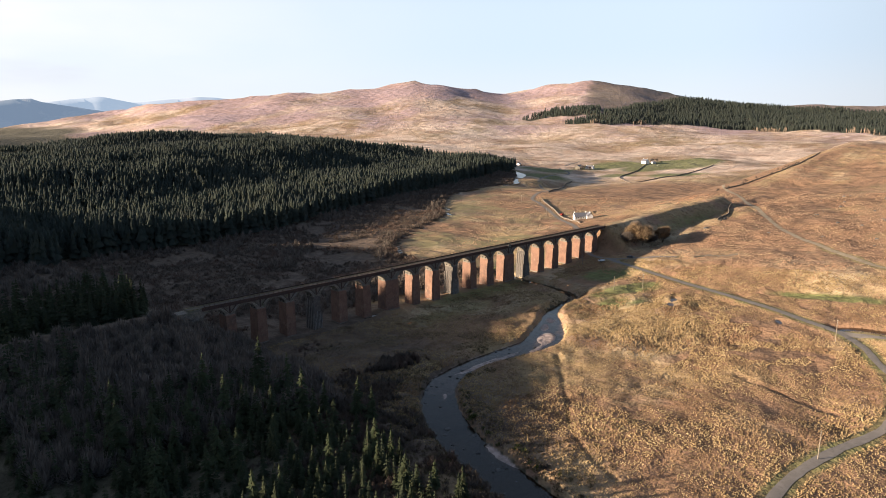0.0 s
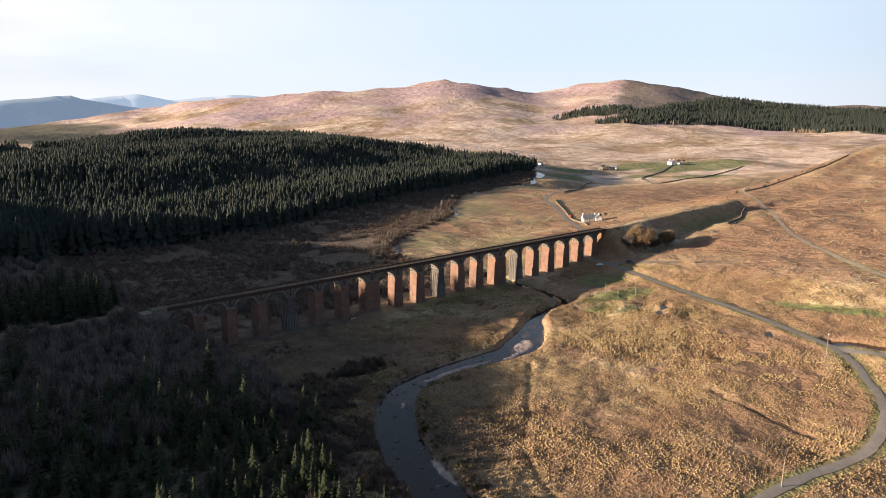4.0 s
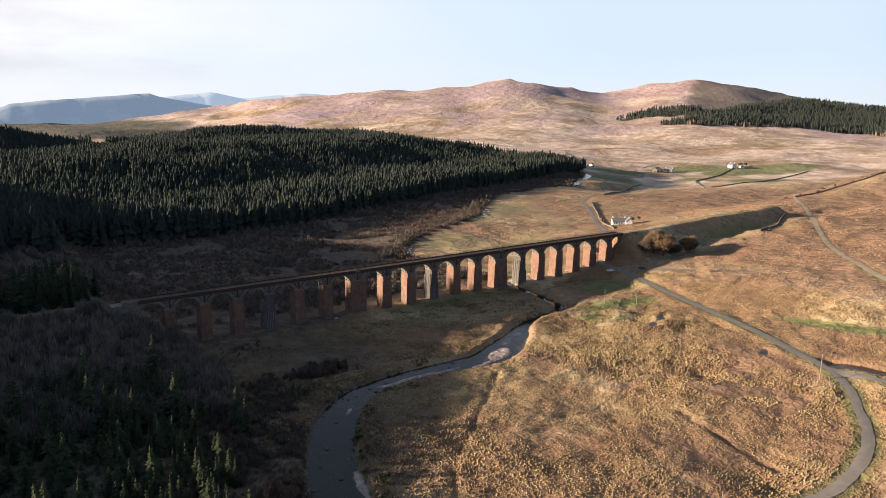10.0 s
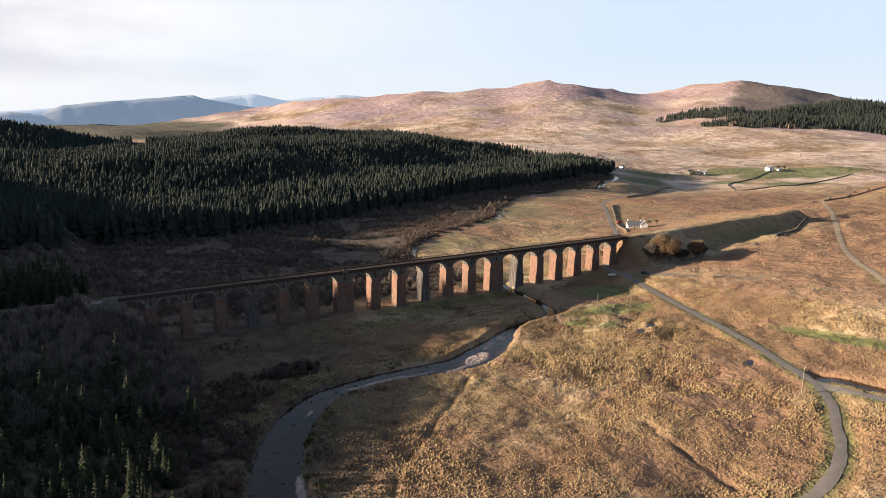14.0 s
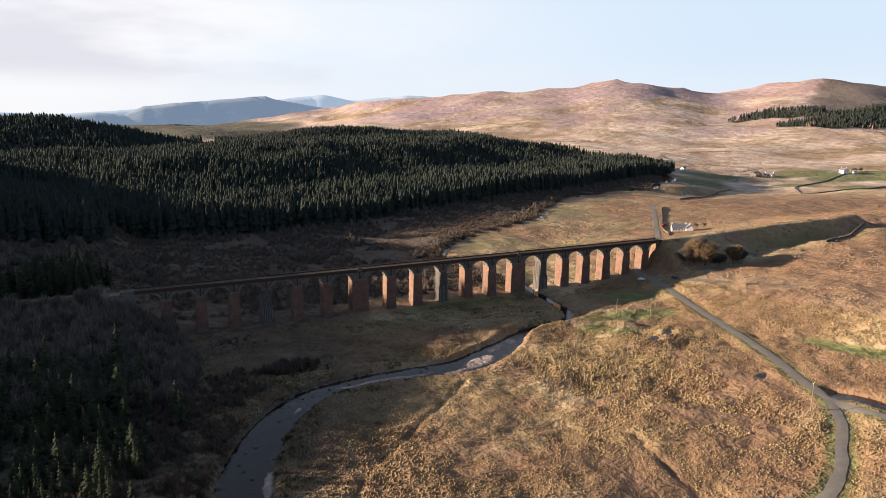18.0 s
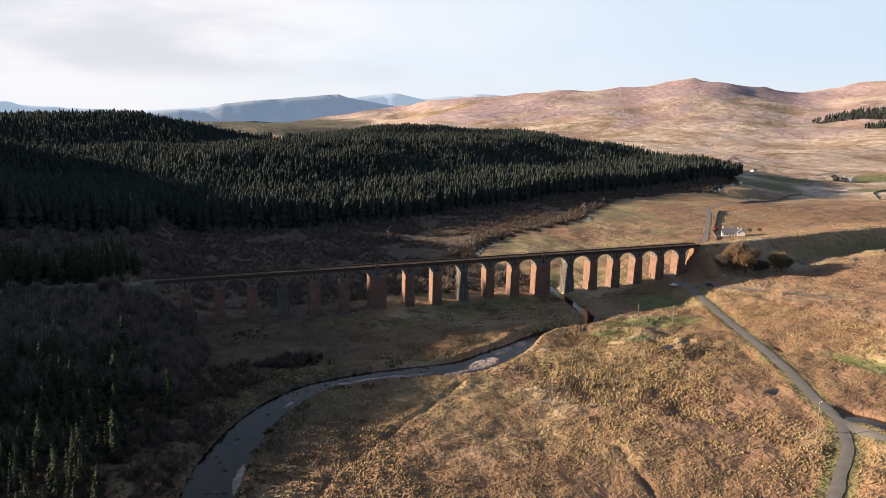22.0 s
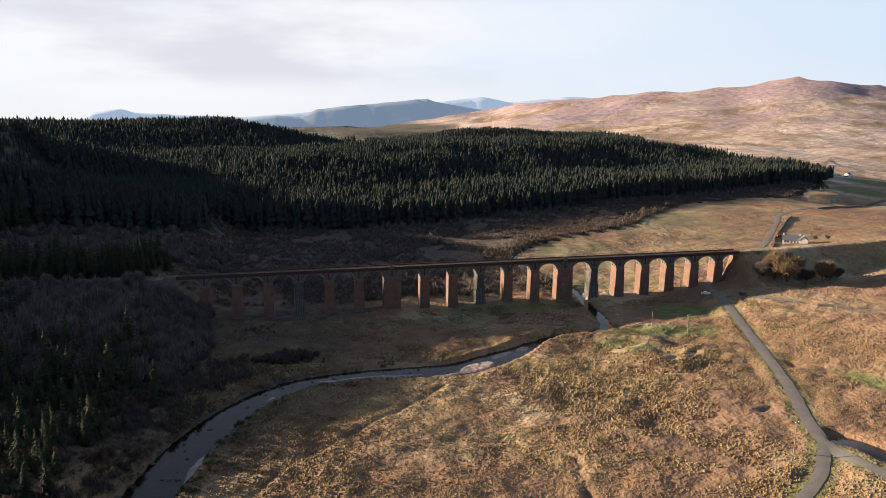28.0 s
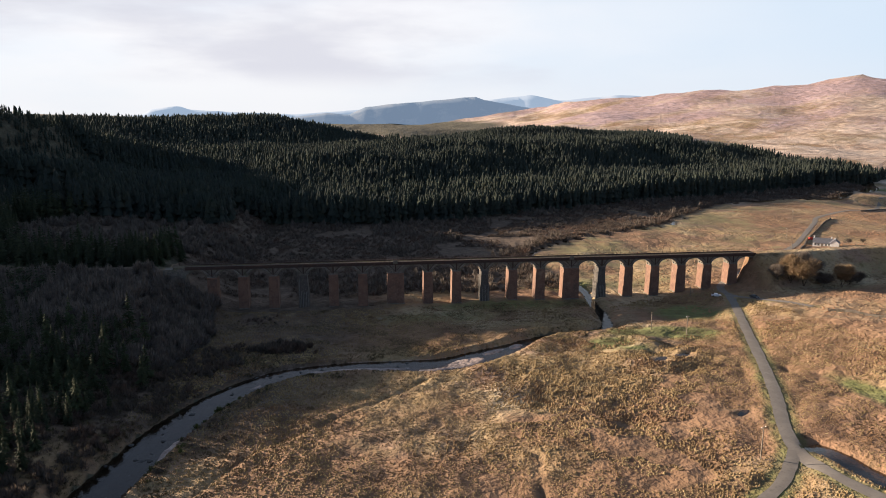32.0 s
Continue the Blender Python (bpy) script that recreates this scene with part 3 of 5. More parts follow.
GZ = GZ - 0.5 * smooth(1.5, 0.3, away(GX, GY, TRAIL)[0])
# small pools in hollows
POOLS = [(68.5, -98, 2.8, 1.2, 0.5), (77.5, -94.5, 3.4, 1.2, 0.4), (70, -143.5, 2.4, 0.9, 0.6), (-25, -2.5, 4.6, 1.0, 0.15), (-20, -24, 1.5, 0.7, 0.3)]
pool_levels = []
for px, py, pa, pb, pt in POOLS:
    c, s_ = math.cos(pt), math.sin(pt)
    e = np.hypot(((GX - px) * c + (GY - py) * s_) / pa, ((GY - py) * c - (GX - px) * s_) / pb)
    j, i = np.argmin(np.abs(gy - py)), np.argmin(np.abs(gx - px))
    zl = float(GZ[j, i]) - 0.3
    pool_levels.append(zl)
    GZ = np.where(e < 2.2, np.minimum(GZ, zl - 0.35 + 0.45 * np.maximum(e - 0.6, 0) ** 1.0 * 1.6), GZ)
# roadside stream
BROOK = curve([(75.5, -162), (77.5, -170), (78.5, -178), (80.5, -190), (87, -208), (102, -235)], 1.5)
brook_d, brook_w = away(GX, GY, BROOK)
brook_level = np.minimum.accumulate(land(BROOK[:, 0], BROOK[:, 1])[::-1])[::-1] - 1.3
GZ = np.where((brook_d < 5) & (road_d > 2.6), np.minimum(GZ, np.interp(brook_w, np.linspace(0, 1, len(BROOK)), brook_level) - 0.5 + np.maximum(0, brook_d - 2.2) * 0.8), GZ)
# gravel bars
BARS = [(8, -77.2, 8.5, 4.4, 0.5), (-4, -82.6, 7, 1.5, 0.1), (-29, -80.3, 20, 1.9, 0.0), (19, -67.5, 6.5, 2.2, 0.6), (28.5, -62.5, 4.4, 2.2, 0.75), (-76.8, -131, 2.4, 9, -0.2), (-61, -91, 4, 1.0, 0.8)]
sand = np.zeros(GX.shape)
for px, py, pa, pb, pt in BARS:
    c, s_ = math.cos(pt), math.sin(pt)
    e = np.hypot(((GX - px) * c + (GY - py) * s_) / pa, ((GY - py) * c - (GX - px) * s_) / pb)
    m = smooth(1.3, 0.5, e) * smooth(0.6, -0.6, river_d - half_width(river_w))
    rise = smooth(0.1, 0.6, m + 0.12 * lattice(GX, GY, 3.5, 92))
    GZ = GZ + (bed(river_w) - 0.12 + 0.32 * m - GZ) * rise
    sand = np.maximum(sand, m)

# what grows where
BEAR = np.degrees(np.arctan2(GX + 110, GY + 270))
FAR = np.hypot(GX + 110, GY + 270)
FOREST_EDGE = curve([(-900, 420), (-500, 340), (-150, 235), (-55, 222), (0, 222), (66, 238), (158, 284), (300, 350), (474, 415), (622, 480), (662, 500)], 10)


def forest_mask(x, y):
    inside = (y > np.interp(x, FOREST_EDGE[:, 0], FOREST_EDGE[:, 1]) + wave(x, y, 60, 3) * 6) & (y < 1500) & (x + 0.10 * (y - 480) < 640) & (x > -900)
    west = (x < -112 + lattice(x, y, 30, 21) * 9 - 6 * smooth(-40, 60, y)) & (x > -520) & (y > -230) & (y < 1000) & ((np.abs(y - 0.65) > 9) | (x > -112)) & ~((np.hypot((x + 150) / 60, (y - 95) / 60) < 1))
    return inside | west


WOOD_LINE = [51, 53, 57, 60.5, 64.5, 68, 74, 86], [2580, 2570, 2720, 2760, 2800, 2620, 2330, 2000]


def far_wood(x, y):
    b, d = np.degrees(np.arctan2(x + 110, y + 270)), np.hypot(x + 110, y + 270)
    ridge = (b > -45) & (b < 6) & (d > 1450) & (d < 1950)
    hump = (b > 7) & (b < 29.5) & (np.abs(d - 1930) < np.interp(b, [7, 12, 26, 29.5], [60, 270, 250, 60]) * (1 + 0.3 * lattice(x, y, 90, 60)))
    line = np.interp(b, *WOOD_LINE) + 60 * lattice(x, y, 140, 62)
    strip = (b > 51) & (b < 90) & (d > line) & (d < line + np.interp(b, [51, 54, 58, 62], [60, 350, 900, 1600]))
    clump = (b > 47.6) & (b < 54) & (d > 2880 + 50 * lattice(x, y, 120, 63)) & (d < np.interp(b, [47.6, 50, 54], [2910, 3090, 3200]))
    return ridge | hump | strip | clump


green = np.zeros(GX.shape)
for px, py, pa, pb, s_ in ((78, -62, 17, 10, 1.5), (94, -68, 13, 10, 1.4), (60, -74, 11, 7, 1.3), (66, -83, 11, 5, 0.8), (108, -38, 18, 16, 1.2), (110, -148, 6, 28, 1.3), (40, -10, 70, 14, 0.75), (-70, -10, 34, 10, 0.7), (590, 400, 55, 36, 1.5), (800, 300, 80, 40, 1.4), (700, 482, 75, 34, 1.4), (880, 480, 115, 40, 1.5), (745, 372, 50, 28, 1.4), (900, 410, 90, 45, 1.4), (1010, 375, 100, 38, 1.5), (985, 430, 115, 42, 1.7), (1085, 415, 90, 36, 1.7), (75, 22, 40, 16, 0.8), (0, -25, 60, 16, 0.55), (230, 8, 70, 6, 0.6), (245, -15, 75, 11, 0.62), (1500, 1400, 300, 120, 0.4), (230, 130, 40, 25, 0.5)):
    green = np.maximum(green, s_ * np.exp(-(((GX - px) / pa) ** 2 + ((GY - py) / pb) ** 2) * 1.4))
green = np.maximum(green, 0.62 * smooth(6.5, 2.5, road_d) * smooth(500, 250, FAR) * (GY < 60))
green = np.maximum(green, 0.62 * np.exp(-(((BEAR - 15) / 4) ** 2 + ((FAR - 2550) / 240) ** 2)))
rust = np.clip(0.5 + 0.9 * lattice(GX, GY, 48, 31) + 0.5 * lattice(GX, GY, 17, 32) + 0.3 * lattice(GX, GY, 130, 36), 0, 1)
rust = np.maximum(rust * 0.8, smooth(300, 430, GX) * smooth(330, 230, GY) * smooth(700, 560, GX) * 0.95 * (GY > 40))
rust = np.maximum(rust, smooth(125, 150, GX) * smooth(60, 10, GY) * smooth(1100, 800, GX) * (0.75 + 0.4 * lattice(GX, GY, 26, 35)))
rust = rust * (1 - 0.8 * smooth(150, 165, GX) * smooth(335, 310, GX) * smooth(-38, -26, GY) * smooth(6, 0, GY))
rust = np.maximum(rust, np.exp(-(((GX - 32) / 26) ** 2 + ((GY + 168) / 12) ** 2)) + np.exp(-(((GX - 84) / 10) ** 2 + ((GY + 112) / 14) ** 2)))
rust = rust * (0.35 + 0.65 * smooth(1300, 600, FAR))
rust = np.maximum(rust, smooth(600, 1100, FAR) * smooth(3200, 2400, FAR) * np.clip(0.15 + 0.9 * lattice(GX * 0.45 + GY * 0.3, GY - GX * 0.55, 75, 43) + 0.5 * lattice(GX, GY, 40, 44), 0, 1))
# paler with distance: haze put into the grass colour
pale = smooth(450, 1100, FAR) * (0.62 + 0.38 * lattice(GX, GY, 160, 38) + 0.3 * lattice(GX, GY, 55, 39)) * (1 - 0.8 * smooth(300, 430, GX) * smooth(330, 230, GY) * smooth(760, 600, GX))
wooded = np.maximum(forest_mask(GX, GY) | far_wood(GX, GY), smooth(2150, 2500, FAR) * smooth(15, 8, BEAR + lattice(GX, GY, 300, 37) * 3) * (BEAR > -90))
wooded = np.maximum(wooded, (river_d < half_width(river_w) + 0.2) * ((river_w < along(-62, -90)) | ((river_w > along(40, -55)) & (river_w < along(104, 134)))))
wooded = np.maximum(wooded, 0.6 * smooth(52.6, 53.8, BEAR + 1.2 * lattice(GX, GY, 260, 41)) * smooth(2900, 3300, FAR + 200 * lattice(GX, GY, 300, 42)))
# brown scrub floor, its tint also darkened to paint in the valley's shade
scrub = smooth(20, -40, GX + 0.25 * np.abs(GY)) * smooth(-170, -110, GY) * (1 - wooded)
scrub = np.maximum(scrub, smooth(10, 60, GY) * smooth(16, 30, np.interp(GX, FOREST_EDGE[:, 0], FOREST_EDGE[:, 1]) + 20 - GY + 16) * smooth(90, 10, GX - 0.9 * np.maximum(GY - 60, 0)) * (GY < 330))
scrub = np.maximum(scrub, smooth(0, 5, west_bank(GX, GY)) * smooth(12, 22, GY) * (GY < 480) * (1 - wooded))
scrub = np.maximum(scrub * 0.8, 0.2 * (np.abs(GY - 0.65) > 3.6) * (np.abs(GY + 14) < 18) * smooth(150, 160, GX) * smooth(330, 300, GX))
# grazed turf between the river and the road, beyond the viaduct
ROAD_NORTH = ROAD[ROAD[:, 1] > -10][::-1]
road_x = np.interp(GY, ROAD_NORTH[:, 1], ROAD_NORTH[:, 0])
# its dark olive also paints in the forest's shadow, strongest to the west
shaded_pasture = smooth(0, 6, -west_bank(GX, GY)) * smooth(2, 8, road_x - GX) * smooth(10, 18, GY) * smooth(520, 470, GY)
shaded_pasture = shaded_pasture * np.clip(0.6 + 0.5 * lattice(GX, GY, 38, 48) + 0.3 * lattice(GX, GY, 13, 49) - 0.35 * smooth(120, 260, GX), 0.12, 1)
# far heather tint, lightened to stand for haze
hazy_heath = smooth(2200, 2700, FAR) * smooth(14, 6, BEAR) * (BEAR > -80)
hazy_heath = np.maximum(hazy_heath, smooth(1300, 2800, FAR) * np.clip(0.42 + 0.22 * smooth(2200, 3200, FAR) + 0.4 * lattice(GX, GY, 520, 9) + 0.45 * lattice(GX * 0.5 + GY * 0.4, GY * 1.5 - GX, 170, 10), 0, 1))
idx = np.arange(GX.size).reshape(GX.shape)
quads = np.stack([idx[:-1, :-1], idx[:-1, 1:], idx[1:, 1:], idx[1:, :-1]], -1).reshape(-1, 4)
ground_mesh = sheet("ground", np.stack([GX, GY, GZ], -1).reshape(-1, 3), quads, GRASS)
for key, values in (("green", green), ("rust", rust), ("wooded", wooded), ("scrub", scrub), ("hazy_heath", hazy_heath), ("pale", pale * (1 - shaded_pasture)), ("shaded_pasture", shaded_pasture), ("streak", smooth(600, 1100, FAR) * (0.42 + 0.2 * lattice(GX, GY, 150, 45)) * (1 - shaded_pasture) * (1 - np.clip(green, 0, 1))), ("sand", np.maximum(sand, smooth(0.3, -0.8, river_d - half_width(river_w)) * (river_w < along(40, -55)) * (river_w > along(-62, -90))))):
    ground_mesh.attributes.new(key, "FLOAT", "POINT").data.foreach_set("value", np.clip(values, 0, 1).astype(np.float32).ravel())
ground = tagged(new("ground", ground_mesh), "dry tawny moor grass over a broad valley and hills", "ground", kind="structure")


def level(x, y):
    """Height of the ground sheet itself under (x, y)."""
    x, y = np.asarray(x, float), np.asarray(y, float)
    i = np.clip(np.searchsorted(gx, x) - 1, 0, len(gx) - 2)
    j = np.clip(np.searchsorted(gy, y) - 1, 0, len(gy) - 2)
    u, v = (x - gx[i]) / (gx[i + 1] - gx[i]), (y - gy[j]) / (gy[j + 1] - gy[j])
    return GZ[j, i] * (1 - u) * (1 - v) + GZ[j, i + 1] * u * (1 - v) + GZ[j + 1, i] * (1 - u) * v + GZ[j + 1, i + 1] * u * v


def on_turf(x, y):
    return (west_bank(x, y) < 0) & (x < np.interp(y, ROAD_NORTH[:, 1], ROAD_NORTH[:, 0]) - 2) & (y > 12)


def height(x, y):
    return float(level(np.array([x]), np.array([y]))[0])


def ribbon(line, half, lift, z=None):
    """A strip along a line, following the ground; half: width to each side, a number or an array."""
    t = np.gradient(line, axis=0)
    t /= np.hypot(t[:, 0], t[:, 1])[:, None]
    nrm = np.stack([-t[:, 1], t[:, 0]], -1)
    half = np.broadcast_to(half, len(line))
    rows = []
    for s in (-1, -0.5, 0, 0.5, 1):
        p = line + nrm * (half * s)[:, None]
        h = (level(p[:, 0], p[:, 1]) if z is None else z) + lift + (0.04 * (1 - s * s) if z is None else 0)
        rows.append(np.stack([p[:, 0], p[:, 1], h], -1))
    v = np.stack(rows, 1)
    i = np.arange(v.shape[0] * 5).reshape(-1, 5)
    q = np.stack([i[:-1, :-1], i[1:, :-1], i[1:, 1:], i[:-1, 1:]], -1).reshape(-1, 4)[:, ::-1]
    return v.reshape(-1, 3), q


# hills on the horizon, blue haze put into their glowing colour
def far_ridge(name, az, el, dist, mat, seed):
    a = np.linspace(az[0], az[-1], 220)
    h = 88 + np.tan(np.radians(np.interp(a, az, el))) * dist + lattice(a, a * 0, 0.9, seed) * dist * 0.0004 + lattice(a, a * 0, 0.35, seed + 1) * dist * 0.0002
    rows = []
    for k, (dd, f) in enumerate(((-260, 0.0), (-150, 0.45), (-50, 0.85), (0, 1.0), (90, 0.6))):
        r = dist + dd + lattice(a, a * 0 + k, 1.1, seed + 2) * 20
        rows.append(np.stack([-110 + np.sin(np.radians(a)) * r, -270 + np.cos(np.radians(a)) * r, -60 + (h + 60) * f], -1))
    v = np.stack(rows)
    i = np.arange(v.shape[0] * v.shape[1]).reshape(v.shape[:2])
    q = np.stack([i[:-1, :-1], i[:-1, 1:], i[1:, 1:], i[1:, :-1]], -1).reshape(-1, 4)
    tagged(new(name, sheet(name, v.reshape(-1, 3), q, mat)), "far horizon hills with blue haze in their colour", "hills", kind="structure")


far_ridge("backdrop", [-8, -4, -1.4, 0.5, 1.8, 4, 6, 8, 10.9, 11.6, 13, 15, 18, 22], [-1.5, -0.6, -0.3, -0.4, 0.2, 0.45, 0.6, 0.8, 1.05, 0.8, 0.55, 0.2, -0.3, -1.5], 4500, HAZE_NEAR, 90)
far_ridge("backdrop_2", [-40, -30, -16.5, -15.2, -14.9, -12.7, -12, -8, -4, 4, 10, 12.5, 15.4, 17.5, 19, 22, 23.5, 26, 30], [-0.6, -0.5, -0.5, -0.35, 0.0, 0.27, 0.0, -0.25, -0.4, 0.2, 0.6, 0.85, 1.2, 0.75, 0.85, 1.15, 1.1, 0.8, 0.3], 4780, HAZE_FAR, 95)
w = np.linspace(0, 1, len(RIVER))
v, q = ribbon(RIVER, half_width(w) * 1.06 + 0.5, 0.0, bed(w))
tagged(new("water", sheet("water", v, q, WATER)), "dark peaty river winding over a stony bed", "river", kind="structure")
v, q = ribbon(BROOK, 3.0, 0.0, brook_level)
tagged(new("water_2", sheet("water_2", v, q, WATER)), "narrow dark stream beside the road", "stream", kind="structure")
for (px, py, pa, pb, pt), zl in zip(POOLS, pool_levels):
    ring = [(px + math.cos(a) * pa * 1.3 * math.cos(pt) - math.sin(a) * pb * 1.4 * math.sin(pt), py + math.cos(a) * pa * 1.3 * math.sin(pt) + math.sin(a) * pb * 1.4 * math.cos(pt), zl) for a in np.linspace(0, 2 * math.pi, 24, endpoint=False)]
    tagged(new("pool", mesh("pool", ring, [tuple(range(24))], WATER)), "small dark pool in boggy ground", "pool", "pools in the bog", kind="structure")
for name, line, half, text in (("road", ROAD, 1.75, "narrow grey asphalt road with worn edges"), ("road_2", LANE, 1.45, "single-track lane with a pale worn surface"), ("road_3", SPUR, 1.6, "short gravel spur beside the road"), ("road_4", HILLROAD, 1.5, "pale track along the hillside")):
    v, q = ribbon(line, half + 0.25 * lattice(line[:, 0], line[:, 1], 3.0, 40), 0.09)
    tagged(new(name, sheet(name, v, q, ASPHALT if name != "road_4" else TRACK)), text, "road", kind="structure")

# ---- viaduct ----
PITCH, EXTRA, NARROW = 12.9, 3.3, 3.9
MID_Y, DECK = 0.65, 19.3
SPRING, RISE, BRICK_TOP = 14.5, 3.4, 14.7
FRONT, BACK = -2.05, 2.65
lefts = {i: 0.3 + (i - 8) * PITCH + (EXTRA if i > 13 else 0) - (EXTRA if i <= 7 else 0) for i in range(1, 20)}
BUTTRESSED = (4, 10, 14)
DARK_GRANITE = material("dark granite", (0.125, 0.11, 0.098), 0.95, [((0.07, 0.064, 0.06), 0.9, 0.4, 0.65), ((0.23, 0.20, 0.16), 0.6, 0.55, 0.7)], 0.8, 0.5)
viaduct = thing("viaduct", "long disused railway viaduct of granite arches on brick-cased piers", "viaduct")
rnd = random.Random(11)


def pier_width(i):
    return NARROW + EXTRA if i in (7, 13) else NARROW


def under(x0, x1):
    return float(level(np.array([x0, x1, x0, x1]), np.array([-2.8, -2.8, 3.3, 3.3])).min()) - 0.8


for i in range(1, 20):
    x0, w = lefts[i], pier_width(i)
    foot = under(x0, x0 + w)
    if i in BUTTRESSED:
        pier = part("pier", Bits().box(x0 + 0.35, x0 + w - 0.35, -2.4, 3.0, foot, BRICK_TOP, 0.35).mesh("pier", DARK_GRANITE), viaduct, "bare granite pier strapped with iron rails")
        mid = foot + (BRICK_TOP - foot) * 0.52
        part("plinth", Bits().box(x0 - 0.1, x0 + w + 0.1, -2.85, 3.45, foot, mid, 0.15).box(x0, x0 + w, -2.7, 3.3, mid, mid + 0.35).mesh("plinth", DARK_GRANITE), pier)
        for k in range(6):
            xx = x0 + 0.15 + (w - 0.3) * k / 5
            part("rail_strap", Bits().beam((xx, -3.02, foot), (xx, -2.92, mid + rnd.uniform(-1.0, 1.2)), 0.16, 0.14).mesh("rail_strap", PALE), pier)
        for k in range(5):
            yy = -2.4 + 5.4 * k / 4
            part("rail_strap", Bits().beam((x0 - 0.27, yy, foot), (x0 - 0.17, yy, BRICK_TOP - 2 + rnd.uniform(-1, 1)), 0.14, 0.16).mesh("rail_strap", PALE), pier)
    else:
        pier = part("pier", Bits().box(x0, x0 + w, -2.75, 3.35, foot, BRICK_TOP - 0.35, 0.22).mesh("pier", BRICK), viaduct, "red brick casing round the pier")
        part("shoulder", Bits().box(x0 + 0.1, x0 + w - 0.1, -2.6, 3.2, BRICK_TOP - 0.35, BRICK_TOP, 0.16).mesh("shoulder", BRICK), pier)
        part("footing", Bits().box(x0 - 0.3, x0 + w + 0.3, -3.0, 3.6, foot, foot + 1.25, 0.1).mesh("footing", STONE), pier)
    part("corbel", Bits().box(x0 - 0.12, x0 + w + 0.12, FRONT - 0.3, BACK + 0.3, BRICK_TOP - 0.12, BRICK_TOP + 0.22).mesh("corbel", STONE), pier)
    # putlog holes: dark blocks stand in for the shade inside
    for y in (-0.9, 1.5):
        for xs in (x0 - 0.04, x0 + w + 0.04):
            part("putlog_hole", Bits().box(xs - 0.2, xs + 0.2, y - 0.3, y + 0.3, BRICK_TOP + 0.3, BRICK_TOP + 0.95).mesh("putlog_hole", DARK), pier)
    part("capital", Bits().box(x0 + 0.2, x0 + w - 0.2, FRONT - 0.22, BACK + 0.22, BRICK_TOP, BRICK_TOP + 0.4).mesh("capital", STONE), pier)
    part("spandrel", Bits().box(x0 + 0.25, x0 + w - 0.25, FRONT, BACK, BRICK_TOP + 0.4, DECK - 0.75).mesh("spandrel", STONE), pier)
    # old rails bolted across the spandrel as ties
    cx = x0 + w / 2
    for y in (FRONT - 0.1, BACK + 0.1):
        for s in (-1, 1):
            for k in range(2):
                part("tie_bar", Bits().beam((cx + s * (0.5 + k * 0.9), y, BRICK_TOP + 1.0 + k * 0.5), (cx + s * (2.9 + k * 1.4), y, DECK - 0.8), 0.16, 0.2).mesh("tie_bar", PALE if k else IRON), pier)
        part("tie_plate", Bits().box(cx - 0.28, cx + 0.28, y - 0.08, y + 0.08, BRICK_TOP + 0.5, DECK - 0.75).mesh("tie_plate", IRON), pier)


def span_mesh(wide):
    """One arch: ring of voussoirs with a raised face, barrel and spandrel wall above, between x = 0 and wide."""
    n = 22
    bits, ring = Bits(), Bits()
    ang = np.linspace(math.pi, 0, n + 1)
    cx, half = wide / 2, wide / 2
    inner = [(cx + half * math.cos(a), SPRING + RISE * math.sin(a)) for a in ang]
    outer = [(cx + (half + 0.55) * math.cos(a), SPRING + (RISE + 0.6) * math.sin(a)) for a in ang]
    for j in range(n):
        (xa, za), (xb, zb) = inner[j], inner[j + 1]
        (xc, zc), (xd, zd) = outer[j + 1], outer[j]
        # voussoir through the full depth, each a little proud or shy
        e = 0.10 + 0.05 * ((j * 7) % 5) / 5
        p = [(xa, FRONT - e, za), (xb, FRONT - e, zb), (xc, FRONT - e, zc), (xd, FRONT - e, zd)]
        r = [(x, BACK + e, z) for x, _, z in p]
        ring.add(p + r, [(0, 1, 2, 3), (7, 6, 5, 4), (0, 4, 5, 1), (3, 2, 6, 7), (1, 5, 6, 2), (0, 3, 7, 4)])
        xl, xr = max(xd, -0.3), min(xc, wide + 0.3)
        p = [(xl, FRONT, zd - 0.1), (xr, FRONT, zc - 0.1), (xr, FRONT, DECK - 0.75), (xl, FRONT, DECK - 0.75)]
        r = [(x, BACK, z) for x, _, z in p]
        bits.add(p + r, [(0, 1, 2, 3), (7, 6, 5, 4), (3, 2, 6, 7), (1, 5, 6, 2), (0, 3, 7, 4)])
    return ring.mesh("arch_ring", STONE), bits.mesh("arch_wall", STONE)


clear = PITCH - NARROW
ring_mesh, wall_mesh = span_mesh(clear)
starts = [lefts[1] - clear] + [lefts[i] + pier_width(i) for i in range(1, 20)]
for a in starts:
    ring = part("arch", ring_mesh, viaduct, m=pose(a, 0, 0))
    part("arch_wall", wall_mesh, ring)
X0, X1 = starts[0], starts[-1] + clear
L = X1 - X0
part("deck", Bits().box(X0 - 5, X1 + 12, FRONT - 0.1, BACK + 0.1, DECK - 0.75, DECK - 0.1).mesh("deck", STONE), viaduct)
part("walkway", Bits().box(X0 - 5, X1 + 12, -0.9, 1.5, DECK - 0.1, DECK + 0.02).mesh("walkway", BALLAST), viaduct, "pale gravel walkway along the deck")
for y0, y1 in ((FRONT + 0.12, -0.9), (1.5, BACK - 0.12)):
    part("verge", Bits().box(X0 - 5, X1 + 12, y0, y1, DECK - 0.1, DECK + 0.06).mesh("verge", MOSS), viaduct, "mossy strip of deck")
